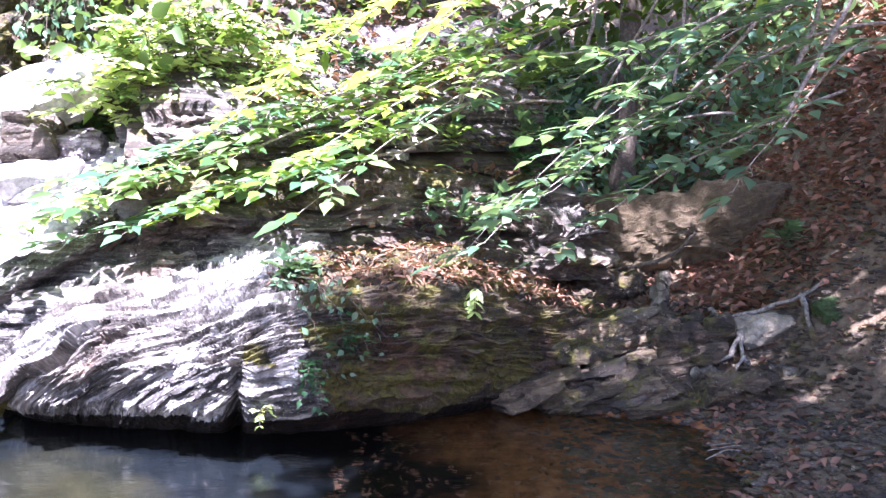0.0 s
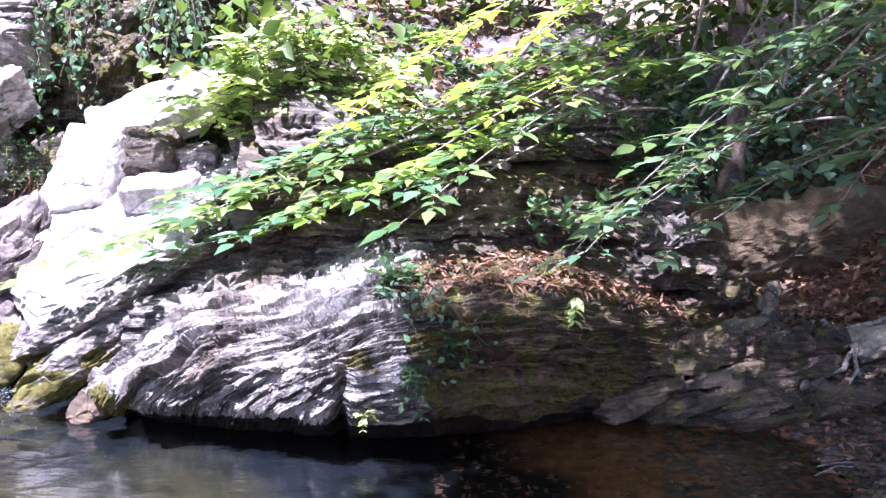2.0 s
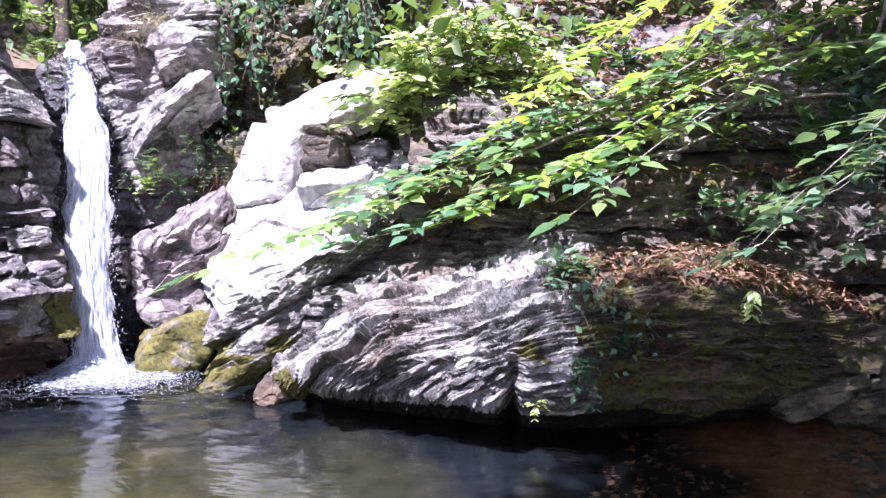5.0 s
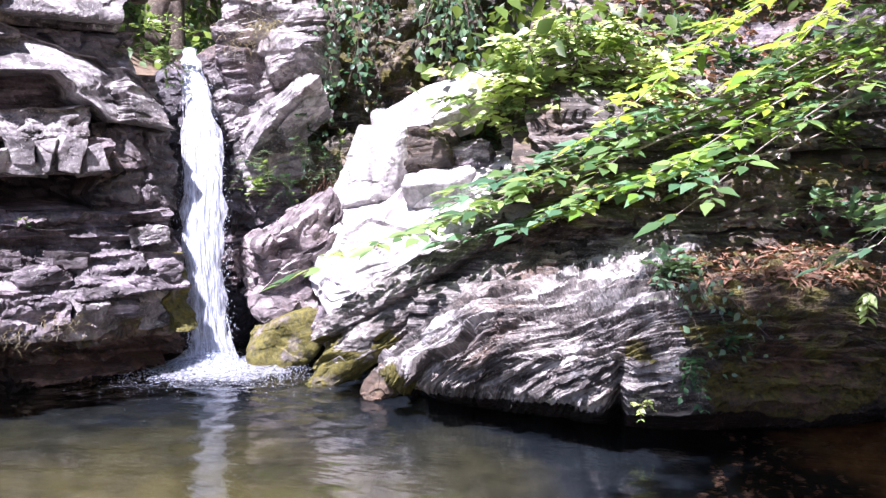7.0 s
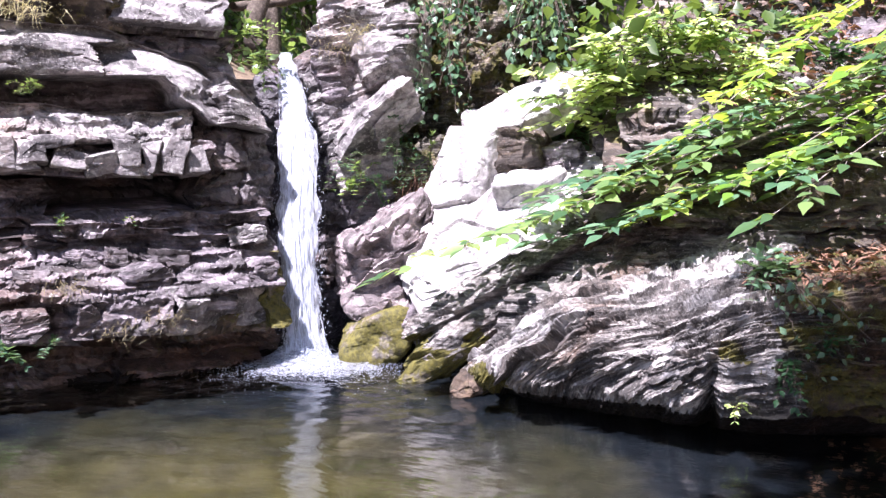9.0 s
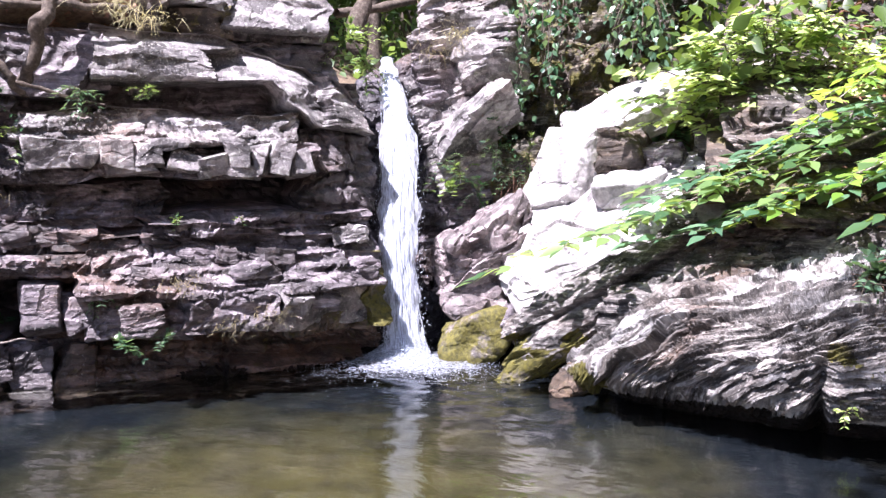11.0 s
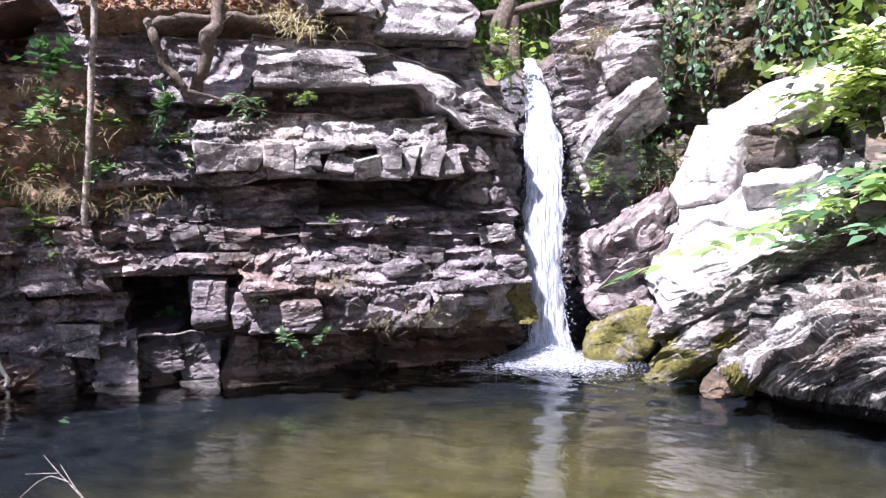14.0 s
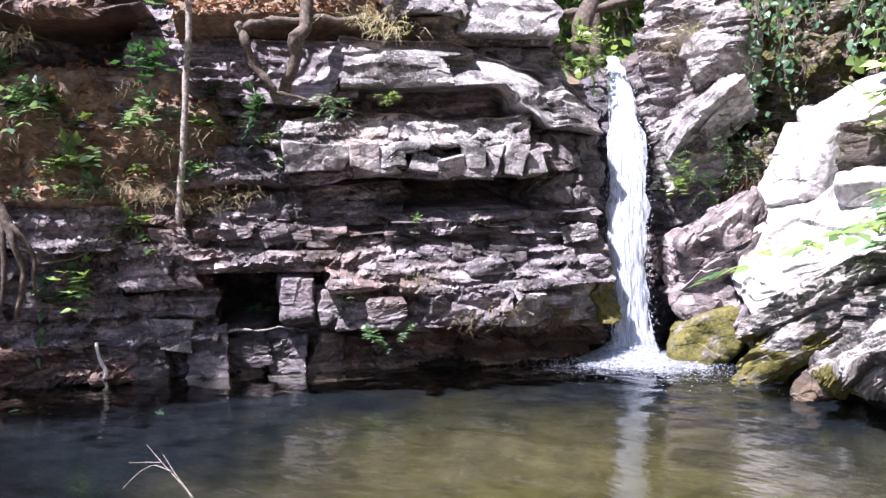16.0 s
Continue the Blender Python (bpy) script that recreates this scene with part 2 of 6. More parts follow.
# Mossy schist again, with shade mixed into its darker colours.
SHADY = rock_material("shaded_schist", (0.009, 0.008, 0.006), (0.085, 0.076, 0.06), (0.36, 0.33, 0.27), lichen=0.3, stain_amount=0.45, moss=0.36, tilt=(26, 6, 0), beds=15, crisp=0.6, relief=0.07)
OUTER = rock_material("step_rock", (0.011, 0.01, 0.009), (0.1, 0.085, 0.075), (0.34, 0.31, 0.28), lichen=0.25, stain_amount=0.35, beds=16, crisp=0.6, relief=0.05)
SHEEN = rock_material("purple_sheen_rock", (0.022, 0.018, 0.02), (0.1, 0.084, 0.088), (0.25, 0.22, 0.23), lichen=0.1, stain_amount=0.15, rough=0.4, beds=4)
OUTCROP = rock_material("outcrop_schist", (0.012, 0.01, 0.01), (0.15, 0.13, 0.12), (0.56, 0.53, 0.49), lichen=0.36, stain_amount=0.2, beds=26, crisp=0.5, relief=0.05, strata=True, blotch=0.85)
# Mossy copy of the outcrop rock, darkened further for the canopy's shade.
OUTCROP_SHADE = rock_material("outcrop_shaded_mossy_schist", (0.01, 0.009, 0.006), (0.05, 0.044, 0.028), (0.18, 0.155, 0.105), lichen=-0.1, stain_amount=0.5, moss=0.42, beds=22, crisp=0.6, relief=0.05, strata=True)
MOSSY = rock_material("mossy_rock", (0.05, 0.042, 0.04), (0.17, 0.145, 0.14), (0.32, 0.29, 0.28), lichen=0.05, moss=0.72, beds=2, chips=0.6)
BASE = rock_material("wet_brown_rock", (0.022, 0.016, 0.014), (0.13, 0.092, 0.08), (0.3, 0.235, 0.21), lichen=0.12, stain=(0.2, 0.095, 0.055), stain_amount=0.5, moss=0.06, rough=0.45)
# Slimy rock, blackened as well for the light that water would swallow.
SLIME_SHADE = rock_material("slimy_shaded_rock", (0.004, 0.003, 0.003), (0.012, 0.01, 0.008), (0.03, 0.022, 0.017), lichen=-0.3, stain=(0.03, 0.014, 0.008), stain_amount=0.4, rough=0.45, chips=0.6)
BROWN = rock_material("brown_rock", (0.02, 0.016, 0.013), (0.1, 0.079, 0.065), (0.26, 0.21, 0.175), lichen=0.12, stain=(0.12, 0.088, 0.06), stain_amount=0.7, moss=0.2)
BANK = rock_material("bank_schist", (0.022, 0.015, 0.009), (0.115, 0.08, 0.05), (0.3, 0.22, 0.145), lichen=0.12, stain=(0.12, 0.085, 0.05), stain_amount=0.6, moss=0.24, beds=14, relief=0.06)
EARTH = ground_material("damp_earth", [(0.3, (0.045, 0.031, 0.018)), (0.5, (0.11, 0.08, 0.046)), (0.72, (0.2, 0.152, 0.09))])
BANK_STONE = rock_material("bank_stone", (0.1, 0.08, 0.058), (0.27, 0.225, 0.165), (0.46, 0.4, 0.31), lichen=0.2, stain=(0.16, 0.12, 0.08), stain_amount=0.35, beds=2)
DARK_MOSS = ground_material("dark_moss", [(0.3, (0.008, 0.014, 0.004)), (0.5, (0.035, 0.06, 0.014)), (0.72, (0.08, 0.12, 0.03))], scale=30, bumpy=0.01)
SOIL = ground_material("soil", [(0.3, (0.07, 0.05, 0.033)), (0.5, (0.19, 0.14, 0.093)), (0.72, (0.35, 0.265, 0.18))])
# The deep tones put the dim blue of deep water into the bed's colour.
POOL = pool_material("pool_bed", (-3.2, 3.3), (2.0, 1.7), [(0.3, (0.003, 0.004, 0.006)), (0.5, (0.006, 0.008, 0.012)), (0.75, (0.012, 0.014, 0.018))], [(0.3, (0.018, 0.0165, 0.007)), (0.5, (0.04, 0.035, 0.0145)), (0.75, (0.063, 0.054, 0.023))],
                     [(0.3, (0.08, 0.036, 0.018)), (0.5, (0.28, 0.12, 0.055)), (0.75, (0.52, 0.25, 0.12))])
BARK = ground_material("bark", [(0.3, (0.03, 0.022, 0.017)), (0.5, (0.1, 0.078, 0.06)), (0.72, (0.24, 0.2, 0.165))], scale=30, bumpy=0.012)
PALE_BARK = ground_material("pale_bark", [(0.34, (0.07, 0.058, 0.048)), (0.5, (0.26, 0.225, 0.195)), (0.68, (0.5, 0.46, 0.41))], scale=40, bumpy=0.006)
DEADWOOD = ground_material("bleached_wood", [(0.3, (0.4, 0.35, 0.29)), (0.5, (0.62, 0.57, 0.5)), (0.75, (0.75, 0.71, 0.65))], scale=30, bumpy=0.004)
LEAF = leaf_material("green_leaf", (0.05, 0.125, 0.085), (0.2, 0.33, 0.17), glow=0.4, rough=0.34, gloss=0.9)
LEAF_LIGHT = leaf_material("yellow_green_leaf", (0.03, 0.1, 0.05), (0.3, 0.44, 0.14), glow=0.42, rough=0.36, gloss=1.0)
# Leaf copy for lit upper sprays, sunlight worked into its yellow.
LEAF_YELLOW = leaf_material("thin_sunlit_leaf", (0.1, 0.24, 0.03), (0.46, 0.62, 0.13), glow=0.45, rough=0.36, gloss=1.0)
LEAF_SHEEN = leaf_material("glossy_blue_green_leaf", (0.035, 0.11, 0.06), (0.17, 0.3, 0.17), glow=0.3, rough=0.4, gloss=1.0)
# Much paler than foliage is: full sun is put into this colour.
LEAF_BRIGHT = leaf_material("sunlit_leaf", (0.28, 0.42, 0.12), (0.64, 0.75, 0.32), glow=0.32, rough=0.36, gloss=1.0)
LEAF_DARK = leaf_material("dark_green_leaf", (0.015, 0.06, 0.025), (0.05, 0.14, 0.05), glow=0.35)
LEAF_FAR = leaf_material("far_leaf", (0.03, 0.07, 0.015), (0.14, 0.22, 0.05))
GRASS_PALE = leaf_material("pale_grass", (0.2, 0.19, 0.09), (0.55, 0.5, 0.3), glow=0.4, rough=0.6)
RED_DRY = leaf_material("red_brown_dry_leaf", (0.1, 0.042, 0.026), (0.44, 0.215, 0.14), glow=0.15, rough=0.65)
DRY = leaf_material("dry_leaf", (0.08, 0.038, 0.024), (0.36, 0.195, 0.13), glow=0.15, rough=0.7)
GRASS = leaf_material("dry_grass", (0.06, 0.058, 0.025), (0.3, 0.245, 0.13), glow=0.3, rough=0.6)


def water_material():
    m, t, b = nodes_of("pool_water")
    b.inputs["Base Color"].default_value = (0.5, 0.57, 0.47, 1)
    b.inputs["Roughness"].default_value = 0.03
    b.inputs["IOR"].default_value = 1.33
    b.inputs["Transmission Weight"].default_value = 1.0
    a, c = noise_tex(t, stretched(t, (0.5, 1.6, 1)), 5.0, 3, 0.6), noise_tex(t, stretched(t, (0.6, 1.5, 1)), 14, 2, 0.5)
    bump = node(t, "ShaderNodeBump", Strength=0.16, Distance=0.035)
    t.links.new(mix(t, 0.5, a, c), bump.inputs["Height"])
    t.links.new(bump.outputs[0], b.inputs["Normal"])
    return m


def white_water_material(name, thin):
    m, t, b = nodes_of(name)
    b.inputs["Base Color"].default_value = (0.7, 0.74, 0.82, 1)
    b.inputs["Roughness"].default_value = 0.35
    pos = stretched(t, (15, 15, 2.4))
    streak = noise_tex(t, pos, 2.0, 8, 0.72)
    clear = t.nodes.new("ShaderNodeBsdfTransparent")
    tr = t.nodes.new("ShaderNodeBsdfTranslucent")
    tr.inputs[0].default_value = (0.72, 0.78, 0.88, 1)
    body = t.nodes.new("ShaderNodeMixShader")
    body.inputs[0].default_value = 0.5
    t.links.new(b.outputs[0], body.inputs[1])
    t.links.new(tr.outputs[0], body.inputs[2])
    mx = t.nodes.new("ShaderNodeMixShader")
    t.links.new(ramp(t, streak, [(thin, (0, 0, 0)), (thin + 0.32, (1, 1, 1))]), mx.inputs[0])
    t.links.new(clear.outputs[0], mx.inputs[1])
    t.links.new(body.outputs[0], mx.inputs[2])
    t.links.new(mx.outputs[0], t.nodes["Material Output"].inputs[0])
    bump = node(t, "ShaderNodeBump", Strength=0.45, Distance=0.03)
    t.links.new(streak, bump.inputs["Height"])
    t.links.new(bump.outputs[0], b.inputs["Normal"])
    return m


WATER = water_material()
FALL = white_water_material("falling_water", 0.22)
FALL_THIN = white_water_material("thin_falling_water", 0.3)
FOAM = white_water_material("foam", 0.4)

for bed_stuff in (SLIME_SHADE,):
    bed_stuff.node_tree.nodes["Principled BSDF"].inputs["Specular IOR Level"].default_value = 0.1

# ---- ground: one sheet with the pool's basin, the banks and the hills ----
O2, E2, N2 = np.array([-4.9, 5.8]), np.array([-0.555, -0.832]), np.array([0.832, -0.555])


def ground_height(x, y):
    p = np.stack([x, y, 0 * x], -1)
    n = fbm(p * 0.7, 4, 11)
    behind = -((x - O2[0]) * N2[0] + (y - O2[1]) * N2[1])
    left = 3.0 * smooth(behind, 0.7, 1.5) + 0.45 * np.maximum(behind - 1.3, 0) - 0.75
    back = y - (7.4 + 0.12 * (x + 4.9))
    rear = 2.2 * smooth(back, 0.0, 1.6) + 0.5 * np.maximum(back - 1.2, 0) - 0.75
    right = 0.33 * (y - 5.75) + 0.85 * np.maximum(x - 2.3 - 0.15 * np.maximum(6 - y, 0), 0) + 0.4 * np.maximum(x - 1.45, 0)
    right = np.maximum(-0.75 + (right + 0.75) * smooth(x, 0.1, 1.2), np.minimum(0.32 * (x - 1.6), 1.5))
    near = -0.75 + 0.9 * smooth(1.4 - y + 0.1 * x, -0.9, 0.9)
    z = np.maximum(np.maximum(np.maximum(left, rear), np.maximum(right, near)), -0.75)
    # the stream's cut above the fall
    along = (x + 5.2) * -0.5 + (y - 6.7) * 0.87
    across = (x + 5.2) * 0.87 + (y - 6.7) * 0.5
    cut = 2.35 + 0.12 * along
    inside = smooth(np.abs(across), 1.5, 0.35) * smooth(along, -0.2, 0.4)
    z = np.where(inside > 0, z * (1 - inside) + np.minimum(z, cut) * inside, z)
    far = np.hypot(x + 1, y - 3)
    z = z + 0.05 * n * smooth(z, -0.6, 0.4) + 0.02 * n
    return np.minimum(z, 9 + 0.05 * far)


axis = np.concatenate([-np.geomspace(60, 11, 22)[:-1], np.arange(-11, 8, 0.09), np.geomspace(8, 60, 24)])
axis_y = np.concatenate([-np.geomspace(60, 3, 24)[:-1], np.arange(-3, 14, 0.09), np.geomspace(14, 70, 24)])
GX, GY = np.meshgrid(axis, axis_y, indexing="ij")
GZ = ground_height(GX, GY)
ground_mesh = mesh_from("ground", np.stack([GX, GY, GZ], -1).reshape(-1, 3), grid_quads(len(axis), len(axis_y)), SOIL)
ground_mesh.materials.append(POOL)
fx, fy0, fz = GX[:-1, :-1].ravel(), GY[:-1, :-1].ravel(), GZ[:-1, :-1].ravel()
ground_mesh.polygons.foreach_set("material_index", (fz < 0.0).astype(np.int32))
ground = add("ground", ground_mesh, None, "brown soil banks and olive pool bed below wooded hills", "ground", "structure")

# ---- water ----
wx, wy = np.arange(-9.5, 3.2, 0.022), np.arange(-1.5, 8.2, 0.018)
WX, WY = np.meshgrid(wx, wy, indexing="ij")
fall_at = np.array([-4.5, 5.84])
fd = np.hypot(WX - fall_at[0], WY - fall_at[1])
wp = np.stack([0.88 * WX + 0.47 * WY, 0.88 * WY - 0.47 * WX, 0 * WX], -1)
calm = 0.4 + 0.6 * smooth(vnoise(wp * np.array([0.7, 1.1, 1]), 10), -0.3, 0.4)
WZ = 0.0017 * fbm(wp * np.array([4.0, 12.0, 1]), 3, 5) * calm + 0.0012 * vnoise(wp * np.array([1.6, 4.6, 1]), 8) + 0.0008 * vnoise(wp * np.array([11.0, 27.0, 1]), 9) * calm + 0.022 * np.exp(-fd / 0.9) * fbm(wp * 9, 3, 6) + 0.005 * np.sin(fd * 17) * np.exp(-fd / 2.4)
water = add("water", mesh_from("water", np.stack([WX, WY, WZ], -1).reshape(-1, 3), grid_quads(len(wx), len(wy)), WATER), None,
            "rippled olive green pool below the waterfall", "water", "structure")
water.visible_shadow = False


# ---- rock builders ----
def ledge(name, parent, u0, u1, z0, z1, w0, w1=None, seed=1, material=None, frame3=None, joint=0.45, bed=0.05, amp=0.035, slope=0.0, dip=0.0, rise=0.0, back=-1.4, step=0.018, chip=0.0, batter=0.3, tops=None, feet=None, label=""):
    """One course of rock in a wall: u runs along the wall, w stands out of it. rise: how the top lifts along u; slope: how far the top leans back; tops, feet: (u, z) turns of its edges."""
    fo, fe, fn = frame3 or (np.array([*O2, 0]), np.array([*E2, 0]), np.array([*N2, 0]))
    w1 = w0 if w1 is None else w1
    nu, nz = max(6, int((u1 - u0) / step)), max(4, int((z1 - z0) / step))
    u = np.concatenate([[u0] * 4, np.linspace(u0, u1, nu), [u1] * 4])
    endk = np.concatenate([[1, 0.7, 0.35, 0.1], np.zeros(nu), [0.1, 0.35, 0.7, 1]])
    zz = np.concatenate([[0] * 5, np.linspace(0, 1, nz), [1] * 8])
    bk = np.concatenate([[1, 0.6, 0.3, 0.12, 0.04], np.zeros(nz), [0.02, 0.05, 0.1, 0.17, 0.26, 0.4, 0.65, 1]])
    U, ZF = np.meshgrid(u, zz, indexing="ij")
    K, B = np.meshgrid(endk, bk, indexing="ij")
    inner = (K < 0.05) * (B < 0.01) * (ZF > 0.01) * (ZF < 0.99)
    ju = hash3(np.round(U * 997), np.round(ZF * 9910), 0 * U, seed) - 0.5
    jz = hash3(np.round(U * 983), np.round(ZF * 9770), 0 * U, seed + 1) - 0.5
    U = U + step * 0.95 * ju * inner
    ZF = ZF + 0.95 / nz * jz * inner
    s = (U - u0) / (u1 - u0)
    crown = np.interp(U, *zip(*tops)) if tops else z1 + rise * s
    sole = np.interp(U, *zip(*feet)) if feet else z0 + dip * s
    top = crown + chip * 0.5 * vnoise(np.stack([U * 2.3, 0 * U, 0 * U + seed], -1), seed)
    foot = sole + chip * 0.35 * vnoise(np.stack([U * 2.9, 0 * U, 0 * U + seed], -1), seed + 31)
    Z = foot + (top - foot) * ZF
    wb = w0 + (w1 - w0) * s
    wb = wb - batter * (Z - sole - 0.5 * (crown - sole)) * (B < 0.01)
    # vertical joints split the course into blocks
    band = np.floor(Z / (bed * 3.1) + 0.5 * vnoise(np.stack([U * 0.7, Z * 0, 0 * U], -1), seed + 13))
    jq = U / joint + 1.1 * vnoise(np.stack([U * 1.1, Z * 1.5, 0 * U], -1), seed + 2) + 0.35 * Z / joint + hash3(band, 0 * U, 0 * U, seed) * 0.9
    jc = np.floor(jq)
    jf = jq - jc
    face_tip = (hash3(jc, band, 0 * U + 3, seed + 9) - 0.5) * (jf - 0.5) * joint * 0.5
    block = (hash3(jc, band, 0 * U, seed + 7) * 2 - 1) * amp * 1.7 + face_tip
    groove = -amp * 1.1 * np.exp(-(np.minimum(jf, 1 - jf) * joint / 0.014) ** 2)
    pl = np.stack([U, wb * 0, Z], -1)
    bd = bedding(pl, (0.03, 0, 1), bed, seed, 1.3) * amp
    chips = facets(pl * np.array([2.6, 1, 7.0]) + 0.3 * fbm(pl * 3, 2, seed + 21)[..., None], seed + 20)
    chips2 = facets(pl * np.array([8.0, 1, 24.0]), seed + 22)
    W = wb + block * 0.7 + groove + bd * 0.8 + amp * (1.1 * chips + 0.45 * chips2 + 0.4 * fbm(pl * 5, 4, seed + 4)) + 0.25 * chip * fbm(pl * 1.6, 2, seed + 1)
    Wf = W.copy()
    Wf[1:-1, 1:-1] = 0.64 * W[1:-1, 1:-1] + 0.09 * (W[:-2, 1:-1] + W[2:, 1:-1] + W[1:-1, :-2] + W[1:-1, 2:])
    W = Wf
    round_edge = np.clip(1 - (crown - Z) / 0.05, 0, 1) ** 2 + np.clip(1 - (Z - sole) / 0.04, 0, 1) ** 2
    W = W - 0.025 * round_edge
    W = W * (1 - B) + back * B
    W = np.where(B > 0, W, W) * (1 - K) + np.minimum(W, back) * K
    Z = Z + slope * np.maximum(w0 + (w1 - w0) * s - 0.5 * batter * (crown - sole) - W, 0) * (B > 0) * (ZF > 0.5) + 0.012 * fbm(np.stack([U * 3, W * 3, Z], -1), 3, seed + 8) * (ZF > 0.5)
    U = U + (0.07 * vnoise(np.stack([0 * Z + seed, Z * 7, 0 * Z], -1), seed + 6) + 0.03 * fbm(np.stack([U * 3, Z * 14, 0 * Z], -1), 2, seed + 12)) * (1 + 0 * K)
    P = fo + U[..., None] * fe + W[..., None] * fn + Z[..., None] * np.array([0, 0, 1.0])
    me = mesh_from(name, P.reshape(-1, 3), grid_quads(*U.shape), material or CLIFF, flat=True)
    if z0 < 0.1:
        wet_below(me, P, 0.0)
    return add(name, me, parent, label)


def wet_below(me, P, level=0.05):
    """Faces about the waterline and under it carry dark slime that also stands in for light lost under water."""
    C = P[:-1, :-1]
    low = C[..., 2] + 0.09 * fbm(C * np.array([2.2, 2.2, 3.0]), 3, 66) < level
    index = np.zeros(len(me.polygons), np.int32)
    me.polygons.foreach_get("material_index", index)
    me.materials.append(SLIME_SHADE)
    me.polygons.foreach_set("material_index", np.where(low.ravel(), len(me.materials) - 1, index).astype(np.int32))


def cube_sphere(n):
    g = np.tan(np.linspace(-1, 1, n) * math.pi / 4)
    a, b = np.meshgrid(g, g, indexing="ij")
    o = np.ones_like(a)
    vs, qs = [], []
    for k, (x, y, z) in enumerate(((o, a, b), (-o, b, a), (b, o, a), (a, -o, b), (a, b, o), (b, a, -o))):
        v = np.stack([x, y, z], -1).reshape(-1, 3)
        vs.append(v / np.linalg.norm(v, axis=1, keepdims=True))
        qs.append(grid_quads(n, n) + k * n * n)
    v, q = np.concatenate(vs), np.concatenate(qs)
    key = np.round(v * 4096).astype(np.int64)
    _, first, inv = np.unique(key, axis=0, return_index=True, return_inverse=True)
    return v[first], inv.ravel()[q]


SPHERES = {}


def rock_mesh(name, size, material, seed=1, cuts=11, n=26, sharp=22, amp=0.0, bed=0.06, bn=(0, 0, 1), rough=0.015, chip=0.03, grain=(3.5, 3.5, 6.0), fine=0.35, taper=1.0, shear=(0, 0)):
    if n not in SPHERES:
        SPHERES[n] = cube_sphere(n)
    d, q = SPHERES[n]
    rnd = random.Random(seed)
    planes = [(Vector((sx * (1 if i == 0 else rnd.uniform(-0.25, 0.25)), sx * (1 if i == 1 else rnd.uniform(-0.25, 0.25)), sx * (1 if i == 2 else rnd.uniform(-0.2, 0.2)))).normalized(), rnd.uniform(0.88, 1.0)) for i in range(3) for sx in (1, -1)]
    for _ in range(cuts):
        planes.append((Vector((rnd.uniform(-1, 1), rnd.uniform(-1, 1), rnd.uniform(-1, 1))).normalized(), rnd.uniform(0.82, 1.1)))
    acc = 0
    for pn, h in planes:
        acc = acc + np.maximum(d @ np.array(pn) / h, 0) ** sharp
    r = acc ** (-1 / sharp)
    half = np.array(size) / 2
    P = d * r[:, None] * half
    up = P[:, 2] / half[2]
    P[:, :2] *= (1 + (taper - 1) * (0.5 + 0.5 * up))[:, None]
    P[:, :2] += up[:, None] * np.array(shear)
    nr = d / half
    nr = nr / np.linalg.norm(nr, axis=1, keepdims=True)
    off = rough * fbm(P * 4 + seed, 4, seed) + chip * facets(P * np.array(grain) + seed * 3.1 + 0.25 * fbm(P * 3, 2, seed)[..., None], seed) + fine * chip * facets(P * np.array(grain) * 3.1 + seed, seed + 1)
    if amp > 0:
        off = off + amp * bedding(P + seed * 3.7, bn, bed, seed)
    return mesh_from(name, P + nr * off[:, None], q, material, flat=n > 20)


def rock(name, at, size, turn=(0, 0, 0), material=None, seed=1, parent=None, label="", category="rock", group="", **kw):
    """turn: degrees; z turn 35 faces the walker, y turn tips the rock in the picture plane."""
    ob = add(name, rock_mesh(name, size, material or PALE_LIT, seed, **kw), parent, label, "" if parent else category, "", group)
    ob.matrix_basis = pose(*at, 0, 0, turn[2]) @ pose(0, 0, 0, turn[0], -turn[1], 0)
    return ob


def moss_low(ob, level, material, seed=5):
    """Moss over the faces of a rock near the water."""
    me = ob.data
    co = np.zeros(len(me.vertices) * 3, np.float32)
    me.vertices.foreach_get("co", co)
    m = np.array(ob.matrix_basis)
    W = co.reshape(-1, 3) @ m[:3, :3].T + m[:3, 3]
    first = np.zeros(len(me.loops), np.int32)
    me.loops.foreach_get("vertex_index", first)
    C = W[first.reshape(-1, 4)[:, 0]]
    me.materials.append(material)
    me.polygons.foreach_set("material_index", (C[:, 2] + 0.16 * fbm(C * 4, 4, seed) < level).astype(np.int32))


# ---- the layered cliff ----
cliff = empty("layered_cliff", "layered purple grey cliff with ledges and dark undercuts", "cliff", "structure")
# courses behind everything
course = lambda *a, **k: ledge("course", cliff, *a, **k)
course(-0.1, 6.5, -1.0, 0.36, -0.06, -0.16, seed=3, material=BASE, step=0.025, joint=0.5, batter=0.0, amp=0.06)
course(-0.05, 2.68, 0.34, 0.82, -0.15, -0.12, seed=5, step=0.025, joint=0.8, material=BASE)
course(3.26, 6.5, 0.34, 0.82, -0.1, -0.08, seed=6, step=0.025, joint=0.8)
# near black colour paints the shade at the back of this hollow
course(2.3, 3.7, 0.3, 0.84, -0.85, -0.85, seed=8, step=0.03, material=WET_SHADE)
course(-0.1, 6.5, 0.80, 1.22, -0.15, -0.08, seed=7, step=0.025, joint=0.9, bed=0.035, amp=0.05)
# the recess under the middle ledge is also darkened by colour
course(-0.15, 6.5, 1.18, 1.6, -0.65, -0.15, seed=9, material=WET_SHADE, step=0.03)
course(-0.1, 6.5, 1.56, 2.1, -0.4, -0.2, seed=11, step=0.025)
course(-0.05, 6.5, 2.06, 2.4, -0.6, -0.3, seed=13, step=0.03, joint=0.9)
course(0.1, 3.85, 2.36, 2.75, -0.5, -0.4, seed=15, step=0.03, joint=0.9)
